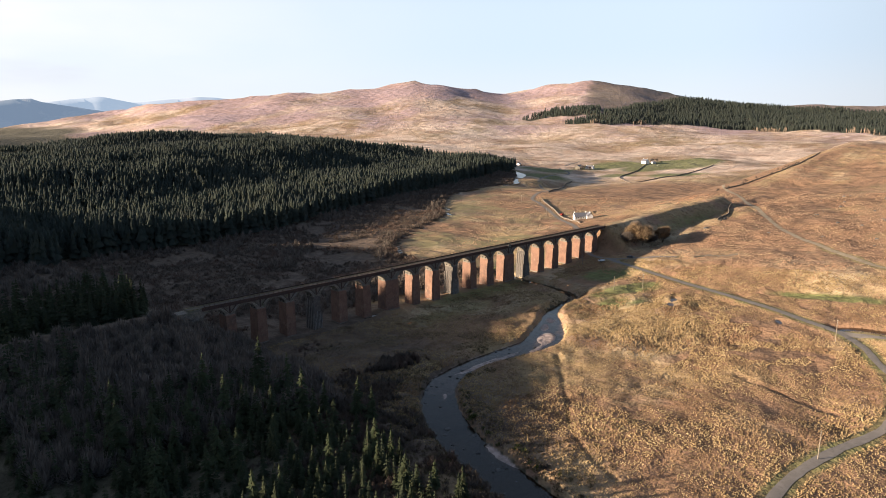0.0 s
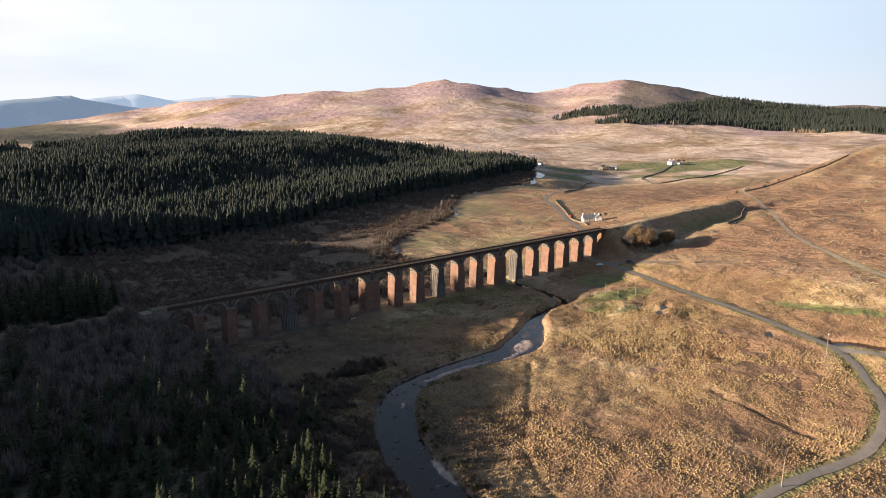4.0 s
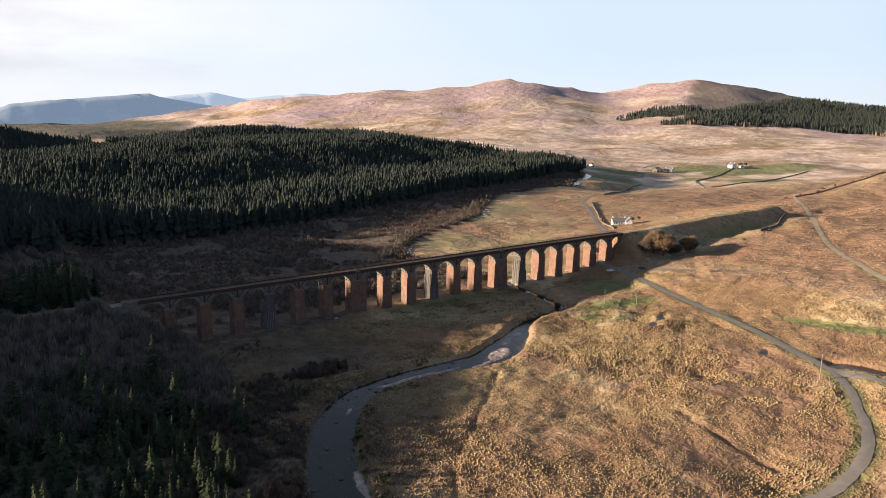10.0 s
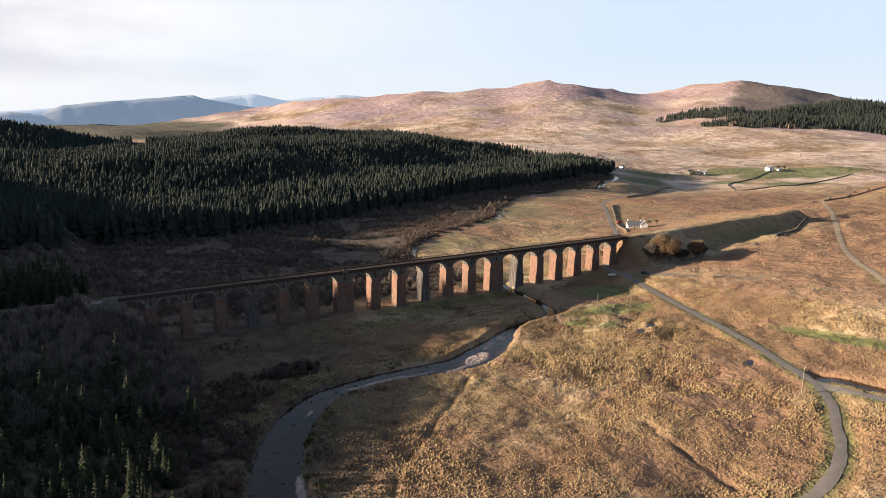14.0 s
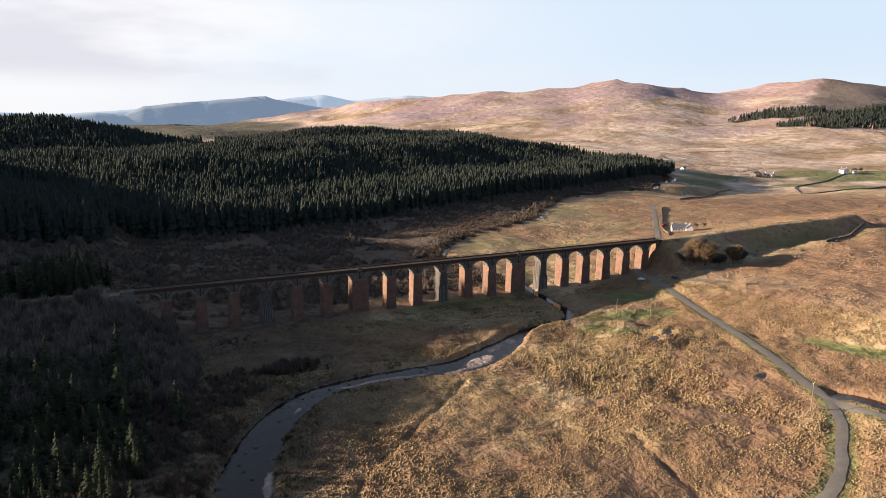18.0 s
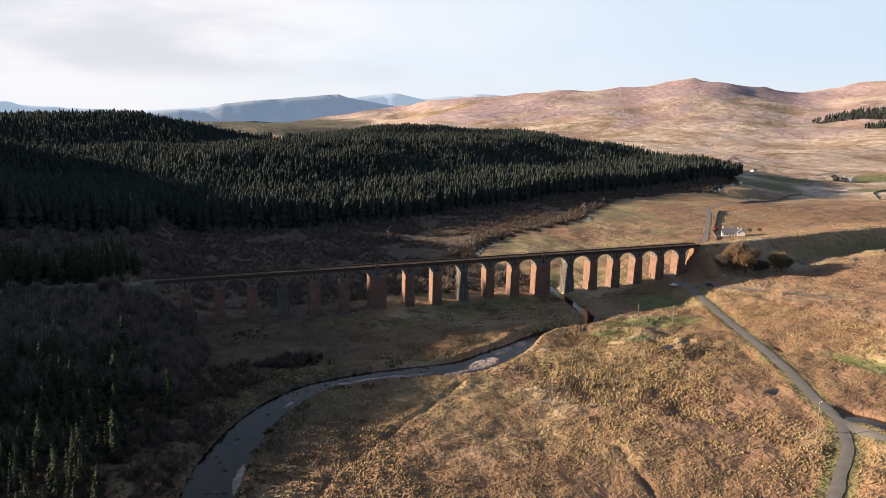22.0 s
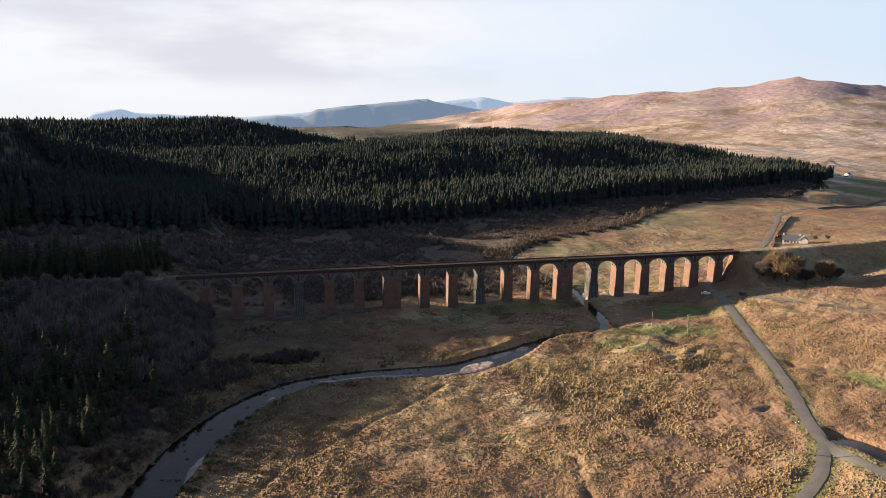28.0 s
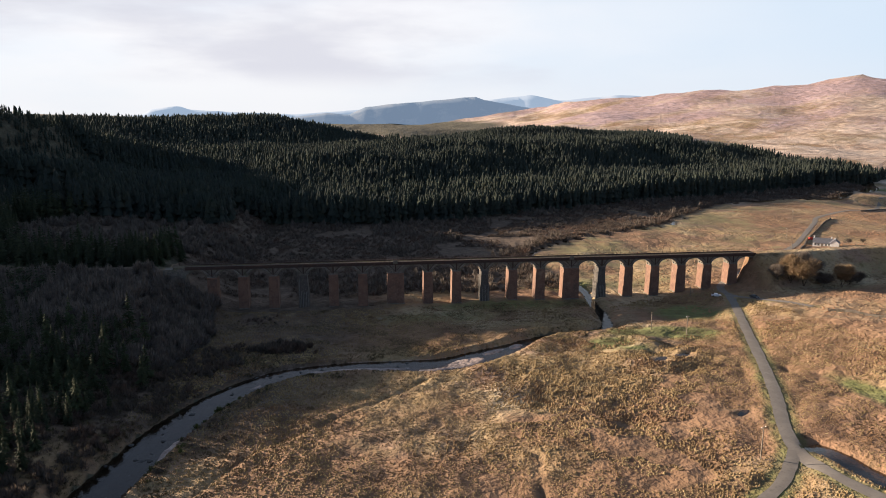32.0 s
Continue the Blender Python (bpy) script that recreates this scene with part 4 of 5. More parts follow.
for a, b in ((X0 - 9, X0), (X1, X1 + 12)):
    part("abutment", Bits().box(a, b, FRONT - 0.05, BACK + 0.05, 1.0, DECK - 0.75, 0.3).mesh("abutment", STONE), viaduct)
panel = Bits().box(0.02, L / 42 - 0.02, -0.13, 0.13, -0.85, 0.32).mesh("girder_panel", IRON)
post_mesh = Bits().box(-0.06, 0.06, -0.06, 0.06, 0.3, 1.18).mesh("post", IRON)
for y in (FRONT - 0.25, BACK + 0.25):
    parapet = part("parapet", Bits().box(X0, X1, y - 0.2, y + 0.2, DECK + 0.32, DECK + 0.42).box(X0, X1, y - 0.22, y + 0.22, DECK - 0.98, DECK - 0.86).mesh("parapet", IRON), viaduct, "dark rust-brown iron parapet")
    for k in range(42):
        part("girder_panel", panel, parapet, m=pose(X0 + k * L / 42, y, DECK))
    for k in range(127):
        part("post", post_mesh, parapet, m=pose(X0 + 1 + k * (L - 2) / 126, y, DECK))
    for z in (0.75, 1.15):
        part("hand_rail", Bits().box(X0, X1, y - 0.04, y + 0.04, DECK + z - 0.04, DECK + z + 0.04).mesh("hand_rail", IRON), parapet)
refuge = Bits().box(-1.0, 1.0, -0.9, 0, -0.5, 0.1).box(-1.0, 1.0, -0.95, -0.85, 0.1, 1.2).mesh("refuge", STONE)
for i in (7, 13):
    part("refuge", refuge, viaduct, "refuge bay over the wide pier", pose(lefts[i] + 3.5, FRONT, DECK))


# ---- trees ----
def conifer(height_, width, tiers, sides, rnd):
    """Points and triangles of a distant spruce crown: full, ragged drooping whorls round a tapering axis."""
    v, f = [], []
    lean = (rnd.uniform(-.02, .02), rnd.uniform(-.02, .02))
    for t in range(tiers):
        u = t / tiers
        z0 = height_ * (0.10 + 0.88 * u ** 0.85) + rnd.uniform(-.03, .03) * height_
        z1 = height_ if t == tiers - 1 else min(height_ * 0.97, z0 + height_ * rnd.uniform(1.2, 1.7) / tiers)
        r = width * (1 - 0.95 * u) ** 0.75 * rnd.uniform(0.8, 1.15)
        k = len(v)
        ox, oy = lean[0] * z1 + rnd.uniform(-.12, .12) * r, lean[1] * z1 + rnd.uniform(-.12, .12) * r
        v.append((ox, oy, z1))
        turn = rnd.uniform(0, 6.28)
        for s in range(sides):
            q = r * rnd.uniform(0.6, 1.2)
            a = turn + 6.283 * s / sides + rnd.uniform(-.3, .3)
            v.append((ox + math.cos(a) * q, oy + math.sin(a) * q, z0 + rnd.uniform(-.035, .035) * height_))
        for s in range(sides):
            f.append((k, k + 1 + s, k + 1 + (s + 1) % sides))
    return np.array(v), np.array(f)


def boughs(height_, width, whorls, rnd):
    """Points and triangles of a nearer spruce: separate drooping boughs in whorls, with a leader on top."""
    v, f = [(0, 0, height_), (0.18, 0, height_ * 0.9), (-0.1, 0.16, height_ * 0.9), (-0.1, -0.16, height_ * 0.9)], [(0, 1, 2), (0, 2, 3), (0, 3, 1)]
    for t in range(whorls):
        u = (t + rnd.uniform(-.3, .3)) / whorls
        z = height_ * (0.10 + 0.86 * max(u, 0))
        reach = width * (1 - max(u, 0)) ** 0.85 * rnd.uniform(0.8, 1.15) + 0.15
        n = 7 if u < 0.6 else 5
        turn = rnd.uniform(0, 6.283)
        for s in range(n):
            a = turn + 6.283 * s / n + rnd.uniform(-.3, .3)
            q = reach * rnd.uniform(0.65, 1.15)
            wide = 0.26 * q + 0.15
            c, d = math.cos(a), math.sin(a)
            drop = q * rnd.uniform(0.15, 0.45)
            k = len(v)
            v += [(0, 0, z + 0.04 * height_), (c * q * .6 - d * wide, d * q * .6 + c * wide, z - drop * .6), (c * q, d * q, z - drop), (c * q * .6 + d * wide, d * q * .6 - c * wide, z - drop * .6)]
            f += [(k, k + 1, k + 2), (k, k + 2, k + 3)]
    return np.array(v), np.array(f)


def spruce_parts(height_, width, seed):
    """A spruce seen closer: trunk, and a crown of separate drooping boughs."""
    r = random.Random(seed)
    v, f = [], []
    whorls = int(height_ * 1.5)
    for t in range(whorls):
        u = (t + r.uniform(-.3, .3)) / whorls
        z = height_ * (0.05 + 0.93 * u)
        reach = width * (1 - u) ** 0.8 * r.uniform(0.75, 1.15) + 0.12
        for s in range(r.choice((7, 8, 9))):
            a = r.uniform(0, 6.283)
            q = reach * r.uniform(0.65, 1.15)
            wide = 0.20 * q + 0.20
            c, d = math.cos(a), math.sin(a)
            drop = q * r.uniform(0.10, 0.45) * (1 - 0.6 * u)
            k = len(v)
            v += [(0, 0, z + 0.35), (c * q * .6 - d * wide, d * q * .6 + c * wide, z - drop * .5), (c * q, d * q, z - drop * 0.8), (c * q * .6 + d * wide, d * q * .6 - c * wide, z - drop * .55), (c * q * .55, d * q * .55, z - drop * .2 + 0.18)]
            f += [(k, k + 1, k + 4), (k + 1, k + 2, k + 4), (k + 4, k + 2, k + 3), (k, k + 4, k + 3)]
    n = len(v)
    v.append((0, 0, height_ + 0.4))
    for s in range(3):
        v.append((math.cos(s * 2.1) * 0.22, math.sin(s * 2.1) * 0.22, height_ * 0.93))
    f += [(n, n + 1, n + 2), (n, n + 2, n + 3), (n, n + 3, n + 1)]
    crown = mesh("crown", v, f, SPRUCE)
    t = Bits()
    ring = [(math.cos(s * 1.047), math.sin(s * 1.047)) for s in range(6)]
    w = 0.012 * height_ + 0.06
    t.add([(x * w, y * w, -0.6) for x, y in ring] + [(x * w * .3, y * w * .3, height_ * .85) for x, y in ring], [(s, (s + 1) % 6, 6 + (s + 1) % 6, 6 + s) for s in range(6)])
    return t.mesh("trunk", BARK), crown


def bare_parts(height_, width, seed, mat, twigs=140):
    """A leafless broadleaf: forking trunk and a haze of fine twigs."""
    r = random.Random(seed)
    t, c = Bits(), Bits()
    tips = []

    def limb(p, d, length, thick, depth):
        q = p + d * length
        t.beam(p, q, thick, thick)
        if depth < 3:
            tips.append((p + (q - p) * r.uniform(.5, 1), d))
        if depth == 0:
            return
        for _ in range(r.choice((2, 3))):
            e = (d + Vector((r.uniform(-.75, .75), r.uniform(-.75, .75), r.uniform(-.15, .45)))).normalized()
            limb(q, e, length * r.uniform(.6, .85), thick * .6, depth - 1)

    for _ in range(r.choice((3, 4))):
        limb(Vector((r.uniform(-.5, .5), r.uniform(-.5, .5), -0.4)), Vector((r.uniform(-.4, .4), r.uniform(-.4, .4), 1)).normalized(), height_ * r.uniform(.2, .3), 0.013 * height_, 3)
    for k in range(twigs):
        q, d = tips[k % len(tips)]
        for _ in range(3):
            e = (d * 0.5 + Vector((r.uniform(-1, 1), r.uniform(-1, 1), r.uniform(-.5, 1)))).normalized()
            s = e.cross(Vector((r.uniform(-1, 1), r.uniform(-1, 1), r.uniform(-1, 1)))).normalized() * 0.022 * width
            p = q + Vector((r.uniform(-1, 1), r.uniform(-1, 1), r.uniform(-.8, .8))) * width * 0.12
            ln = width * r.uniform(.18, .4)
            c.add([p - s * .5, p + s * .5, p + e * ln], [(0, 1, 2)])
    return t.mesh("trunk", BARK), c.mesh("crown", mat)


def bush(rad, tall, n, rnd):
    """Points and triangles of a twiggy scrub dome."""
    v, f = [], []
    for k in range(n):
        a, b = rnd.uniform(0, 6.283), math.acos(rnd.uniform(0.0, 1))
        d = np.array([math.cos(a) * math.sin(b), math.sin(a) * math.sin(b), math.cos(b)])
        base = d * np.array([rad, rad, tall]) * rnd.uniform(0.25, 0.75)
        tip = d * np.array([rad, rad, tall]) * rnd.uniform(0.8, 1.1) + np.array([0, 0, 0.1 * tall])
        s = np.array([-math.sin(a), math.cos(a), rnd.uniform(-.5, .5)]) * rad * rnd.uniform(0.045, 0.11)
        v += [base - s, base + s, tip]
        f.append((3 * k, 3 * k + 1, 3 * k + 2))
    return np.array(v), np.array(f)


def joined(name, x, y, s, kinds, mat, sink=0.3, squash=None, soft=False):
    """Many plants in one mesh, at x, y, scaled by s."""
    z = level(x, y) - sink
    r = np.random.RandomState(len(x))
    kind, turn = r.randint(0, len(kinds), len(x)), r.uniform(0, 6.283, len(x))
    V, F, base = [], [], 0
    for k, (v, f) in enumerate(kinds):
        m = np.where(kind == k)[0]
        if not len(m):
            continue
        c, d = np.cos(turn[m])[:, None], np.sin(turn[m])[:, None]
        sc = s[m][:, None]
        tall = sc if squash is None else squash[m][:, None]
        p = np.stack([(v[:, 0] * c - v[:, 1] * d) * sc + x[m][:, None], (v[:, 0] * d + v[:, 1] * c) * sc + y[m][:, None], v[:, 2] * tall + z[m][:, None]], -1)
        V.append(p.reshape(-1, 3))
        F.append((f[None] + (np.arange(len(m)) * len(v))[:, None, None]).reshape(-1, 3) + base)
        base += len(m) * len(v)
    return sheet(name, np.concatenate(V), np.concatenate(F), mat, soft)


def scatter(n, box, keep, seed, lo=0.7, hi=1.2):
    r = np.random.RandomState(seed)
    x, y = r.uniform(box[0], box[1], n), r.uniform(box[2], box[3], n)
    k = keep(x, y)
    return x[k], y[k], r.uniform(lo, hi, k.sum())


rnd = random.Random(4)
mid_kinds = [conifer(21 + rnd.uniform(-2.5, 2.5), 3.5 + rnd.uniform(-.5, .5), 5, 6, rnd) for _ in range(14)]
near_kinds = [boughs(14 + rnd.uniform(-3, 3), 3.1 + rnd.uniform(-.5, .5), 8, rnd) for _ in range(10)]
far_kinds = [conifer(15 + rnd.uniform(-2, 2), 3.3 + rnd.uniform(-.4, .4), 3, 5, rnd) for _ in range(8)]

# single spruces along the near plantation's edge, each a thing of its own
protos = []
for k, (h, wd) in enumerate(((11, 2.7), (13, 3.0), (15, 3.4), (8, 2.3), (12, 2.6))):
    trunk, crown = spruce_parts(h, wd, 50 + k)
    t = thing("spruce_tree", "dark green spruce standing in the plantation", "tree", "spruces near the river")
    part("trunk", trunk, t)
    part("crown", crown, t)
    protos.append(t)
x, y, s = scatter(1500, (-200, -82, -205, 60), lambda x, y: (x < -99 + lattice(x, y, 18, 22) * 9 - 14 * smooth(-70, 0, y)) & (x > -165) & (off_water(x, y) > 4) & (np.abs(y - 0.65) > 9) & (np.abs(y + 30) > 26), 12, 0.65, 1.15)
x, y, s = x[:300], y[:300], s[:300] * (1 - 0.25 * smooth(-70, -110, y[:300]))
near_xy = np.stack([x, y], -1)
z = level(x, y)
for k in range(len(x)):
    m = pose(x[k], y[k], z[k], rnd.uniform(-2, 2), rnd.uniform(-2, 2), rnd.uniform(0, 360)) @ Matrix.Scale(s[k], 4)
    if k < 5:
        protos[k].matrix_basis = m
    else:
        copy_thing(protos[k % 5], m).scale = (s[k], s[k], s[k])

x, y, s = scatter(7000, (-300, -90, -225, 140), lambda x, y: (0.86 * x - 0.51 * y > -265) & (x < -106 + lattice(x, y, 18, 22) * 8 - 10 * smooth(-70, 0, y)) & (np.abs(y - 0.65) > 8) & ~((np.abs(y + 28) < 26) & (x > -150)) & (np.hypot((x + 150) / 60, (y - 95) / 60) > 1), 2)
s = s * (0.62 + 0.2 * smooth(-60, 40, y) + 0.2 * smooth(80, 130, y)) * (1 - 0.22 * smooth(-120, -160, 0.51 * x + 0.86 * y))
tagged(new("near_forest", joined("near_forest", x, y, s, near_kinds, NEAR_SPRUCE)), "dark spruce plantation on the slope beside the viaduct", "forest", kind="stuff")
x, y, s = scatter(56000, (-560, 850, 140, 800), lambda x, y: forest_mask(x, y) & ~((x > -330) & (y < 140)), 1, 0.84, 1.14)
s = s * np.where((0.86 * x - 0.51 * y < -380) & (0.51 * x + 0.86 * y < 175), 0.38, 1.0)
s = s * np.where((0.86 * x - 0.51 * y < -265) & (0.51 * x + 0.86 * y < 60) & (y < 205), 0.35, 1.0)
s = s * (0.95 + 0.16 * lattice(x, y, 55, 64) + 0.10 * lattice(x, y, 16, 65))
tagged(new("forest", joined("forest", x, y, s, mid_kinds, HAZY_SPRUCE, soft=True)), "dense dark spruce plantation on the far valley side", "forest", kind="stuff")
x, y, s = scatter(19000, (-700, 700, 800, 1500), forest_mask, 3)
s = s * (0.95 + 0.2 * lattice(x, y, 70, 66))
tagged(new("hill_forest", joined("hill_forest", x, y, s * 1.15, far_kinds, HAZY_SPRUCE, soft=True)), "dark haze-paled spruce forest rolling over the hill", "forest", kind="stuff")


x, y, s = scatter(80000, (-1400, 3700, -200, 2500), far_wood, 5)
x2, y2, s2 = scatter(26000, (80, 1000, 1250, 2000), far_wood, 8)
x, y, s = np.concatenate([x, x2]), np.concatenate([y, y2]), np.concatenate([s, s2])
tagged(new("far_forest", joined("far_forest", x, y, s * 1.25, far_kinds, HAZY_SPRUCE, soft=True)), "belts of conifers far across the moor", "forest", kind="stuff")
x, y, s = scatter(20000, (1500, 2700, 0, 1700), lambda x, y: (lambda b, d: (b > 53) & (b < 80) & (np.abs(d - np.interp(b, *WOOD_LINE) + 12) < 14) & (lattice(x, y, 160, 61) > 0.1))(np.degrees(np.arctan2(x + 110, y + 270)), np.hypot(x + 110, y + 270)), 6)
tagged(new("larch_belt", joined("larch_belt", x, y, s * 1.15, far_kinds, LARCH)), "tan leafless larches along the forest edge", "forest", kind="stuff")

# scrub
rnd = random.Random(9)
bushes = [bush(1.7, 1.9, 60, rnd) for _ in range(6)]
low_bushes = [bush(2.3, 2.1, 34, rnd) for _ in range(8)]
tall_bushes = [bush(2.7, 4.4, 170, rnd) for _ in range(6)]
dry = lambda x, y: (off_water(x, y) > 0.9) & (np.abs(y - 0.65) > 7)
x, y, s = scatter(12000, (-135, 60, -160, 60), lambda x, y: dry(x, y) & (lattice(x, y, 22, 71) * 40 + lattice(x, y, 7, 72) * 18 - 8 > x + 72 + 0.10 * np.abs(y + 40) + 26 * smooth(-40, 0, y)), 21, 0.3, 0.85)
tagged(new("scrub", joined("scrub", x, y, s, bushes, SCRUB)), "low brown heather and bare scrub on the river flat", "scrub", kind="stuff")
x, y, s = scatter(1900, (-175, -80, -80, 8), lambda x, y: (off_water(x, y) > 3) & (y < -4) & (x < -90 + lattice(x, y, 14, 73) * 7 + 6 * smooth(-30, 0, y)), 22, 0.7, 1.4)
tagged(new("birch_thicket", joined("birch_thicket", x, y, s, tall_bushes, TWIGS)), "grey leafless birch thicket by the viaduct's end", "thicket", kind="stuff")
x, y, s = scatter(62000, (-230, 560, 14, 440), lambda x, y: dry(x, y) & ~forest_mask(x, y) & (y < np.interp(x, FOREST_EDGE[:, 0], FOREST_EDGE[:, 1]) + 8) & (west_bank(x, y) > np.where(x > 120, 7, 2)) & (lattice(x, y, 26, 74) + 0.5 * lattice(x, y, 9, 75) > -0.55 - 0.6 * smooth(30, 5, west_bank(x, y))) & (x < 600), 23, 0.5, 1.45)
s = s * (0.8 + 0.5 * smooth(26, 6, west_bank(x, y)))
tagged(new("willow_scrub", joined("willow_scrub", x, y, s, low_bushes, SCRUB)), "brown leafless willow and birch scrub below the forest", "scrub", kind="stuff")
x, y, s = scatter(420, (-215, -90, 25, 180), lambda x, y: dry(x, y) & (np.hypot((x + 150) / 62, (y - 95) / 66) < 1), 24, 0.7, 1.3)
tagged(new("birch_wood", joined("birch_wood", x, y, s, tall_bushes, TWIGS)), "bare grey-brown birch wood on the valley side", "thicket", kind="stuff")
x, y, s = scatter(20000, (-170, 560, 14, 470), lambda x, y: dry(x, y) & (west_bank(x, y) > np.where(x > 120, 12, 3)) & (lambda e: ((e > -24) & (e < 3) & (lattice(x, y, 24, 93) > -0.25)) | ((west_bank(x, y) < 26) & (lattice(x, y, 15, 94) > 0.15) & (e < 0) & (x < 330)) | ((x < 40) & (e < 0) & (lattice(x, y, 30, 97) > 0.25)))(y - np.interp(x, FOREST_EDGE[:, 0], FOREST_EDGE[:, 1])), 28, 0.5, 1.15)
k = np.random.RandomState(3).uniform(0, 1, len(x)) < 0.55
x, y, s = x[k], y[k], s[k]
tagged(new("birch_fringe", joined("birch_fringe", x, y, s, [bush(2.4, 5.0, 80, rnd) for _ in range(6)], TWIGS)), "grey leafless birches and willows between forest and river", "thicket", kind="stuff")
# alder and birch scrub between the plantation and the river
west_side = lambda x, y: x < np.interp(y, RIVER[:45, 1], RIVER[:45, 0])
x, y, s = scatter(3400, (-128, -50, -205, -56), lambda x, y: west_side(x, y) & (off_water(x, y) > 1.5) & (off_water(x, y) < 40) & (x < -62 + lattice(x, y, 12, 53) * 14 - 10 * smooth(-100, -60, y)) & (lattice(x, y, 13, 51) + 0.4 * lattice(x, y, 5, 52) > -0.25), 36, 0.25, 0.75)
tagged(new("river_scrub", joined("river_scrub", x, y, s, [bush(2.5, 4.0, 90, rnd) for _ in range(6)], SCRUB)), "dark brown leafless scrub along the shaded river bank", "scrub", kind="stuff")
x, y, s = scatter(5000, (-128, -50, -205, -56), lambda x, y: west_side(x, y) & (off_water(x, y) > 0.8) & (x < -56 + lattice(x, y, 12, 53) * 14), 37, 0.2, 0.6)
tagged(new("low_scrub", joined("low_scrub", x, y, s, low_bushes, BANK_SCRUB)), "rank brown growth on the shaded river bank", "scrub", kind="stuff")
# dark dome of heather on the flat
x, y, s = scatter(800, (-86, -38, -72, -44), lambda x, y: (np.hypot((x + 56) / 11, (y + 60) / 6) < 1 + 0.35 * lattice(x, y, 4, 89)) | (np.hypot((x + 73) / 5, (y + 54) / 3.5) < 1 + 0.4 * lattice(x, y, 3, 90)), 25, 0.5, 1.2)
s = s * (0.45 + 0.75 * np.sqrt(np.clip(1 - ((x + 56) / 11.5) ** 2 - ((y + 60) / 7.5) ** 2, 0, 1)))
tagged(new("heather_patch", joined("heather_patch", x, y, s * 0.62, tall_bushes, SCRUB)), "dark rounded thicket on the river flat", "scrub", kind="stuff")
# rank growth along the river banks
x, y, s = scatter(26000, (-100, 66, -185, -40), lambda x, y: (lambda d: (d > 0.3) & (d < 1.8 + 7 * smooth(0, -70, x) * (lattice(x, y, 9, 77) + 0.6)))(off_water(x, y)) & (lattice(x, y, 6, 78) > -0.1 + 0.5 * smooth(-30, 20, x)), 27, 0.18, 0.5)
tagged(new("bank_scrub", joined("bank_scrub", x, y, s, bushes, BANK_SCRUB)), "dark olive-brown rank scrub along the river banks", "scrub", kind="stuff")
x, y, s = scatter(30000, (-92, 76, -76, -7), lambda x, y: (off_water(x, y) > 1.2) & np.all([np.hypot(x - p[0], y - p[1]) > p[2] * 1.4 for p in POOLS], axis=0) & (lattice(x, y, 11, 95) + 0.7 * lattice(x, y, 4, 96) > 0.15), 29, 0.14, 0.36)
tagged(new("rushes", joined("rushes", x, y, s, [bush(1.6, 2.0, 12, rnd) for _ in range(6)], BANK_SCRUB, 0.1)), "dark rushes and dead stalks in the wet flat", "rushes", kind="stuff")
x, y, s = scatter(16000, (-90, 74, -76, -7), lambda x, y: (off_water(x, y) > 1.2) & np.all([np.hypot(x - p[0], y - p[1]) > p[2] * 1.4 for p in POOLS], axis=0) & (lattice(x, y, 8, 54) + 0.7 * lattice(x, y, 3, 55) > 0.2), 38, 0.16, 0.34)
tagged(new("dead_grass", joined("dead_grass", x, y, s, [bush(1.7, 1.5, 12, rnd) for _ in range(6)], TWIGS_TAN, 0.1)), "pale dead grass tufts on the wet flat", "grass", kind="stuff")
x, y, s = scatter(2600, (160, 330, -36, -3), lambda x, y: lattice(x, y, 9, 46) + 0.6 * lattice(x, y, 3, 47) > -0.2, 35, 0.15, 0.5)
tagged(new("bank_heather", joined("bank_heather", x, y, s, [bush(1.6, 1.3, 12, rnd) for _ in range(6)], BANK_SCRUB, 0.1)), "dark heather and rank grass on the embankment's side", "heather", kind="stuff")
x, y, s = scatter(26000, (-60, 128, -200, -56), lambda x, y: (off_water(x, y) > 2) & (away(x, y, ROAD)[0] > 3.5) & (away(x, y, LANE)[0] > 3.2) & (lattice(x, y * 1.8, 24, 98) + 0.6 * lattice(x, y * 1.5, 7, 99) > 0.55), 30, 0.16, 0.42)
tagged(new("heather", joined("heather", x, y, s, [bush(1.6, 1.5, 12, rnd) for _ in range(6)], SCRUB, 0.1)), "brown heather tufts among the pale grass", "heather", kind="stuff")
# hedge scrub on the eastern hillside and round the farms
x, y, s = scatter(5600, (268, 1060, -60, 560), lambda x, y: (away(x, y, HEDGE)[0] < 9 + 5 * lattice(x, y, 25, 76)) | (np.hypot((x - 795) / 22, (y - 470) / 12) < 1) | (np.hypot((x - 660) / 40, (y - 530) / 14) < 1) | (np.hypot((x - 1010) / 22, (y - 460) / 9) < 1) | (np.hypot(x - 276, y - 80) < 4), 26, 0.8, 1.7)
tagged(new("hedge_scrub", joined("hedge_scrub", x, y, s, bushes, SCRUB)), "grey-brown hawthorn scrub along walls and burns", "scrub", kind="stuff")

# trees at the foot of the embankment
for k, (bx, by, h, wd, mat) in enumerate(((161, -17, 9, 7, TWIGS), (166, -19, 14, 10, TWIGS_TAN), (171, -21, 15, 10, TWIGS_TAN), (175, -16, 12, 9, TWIGS), (186, -26, 12, 7.5, TWIGS_TAN), (191, -24, 7, 6, TWIGS), (196, -23, 6, 6, TWIGS), (180, -22, 7, 6.5, TWIGS))):
    trunk, crown = bare_parts(h, wd, 300 + k, mat, 3000)
    t = thing("bare_tree", "leafless brown tree at the foot of the embankment", "tree", "trees below the embankment", at=(bx, by, height(bx, by)))
    part("trunk", trunk, t)
    part("crown", crown, t)
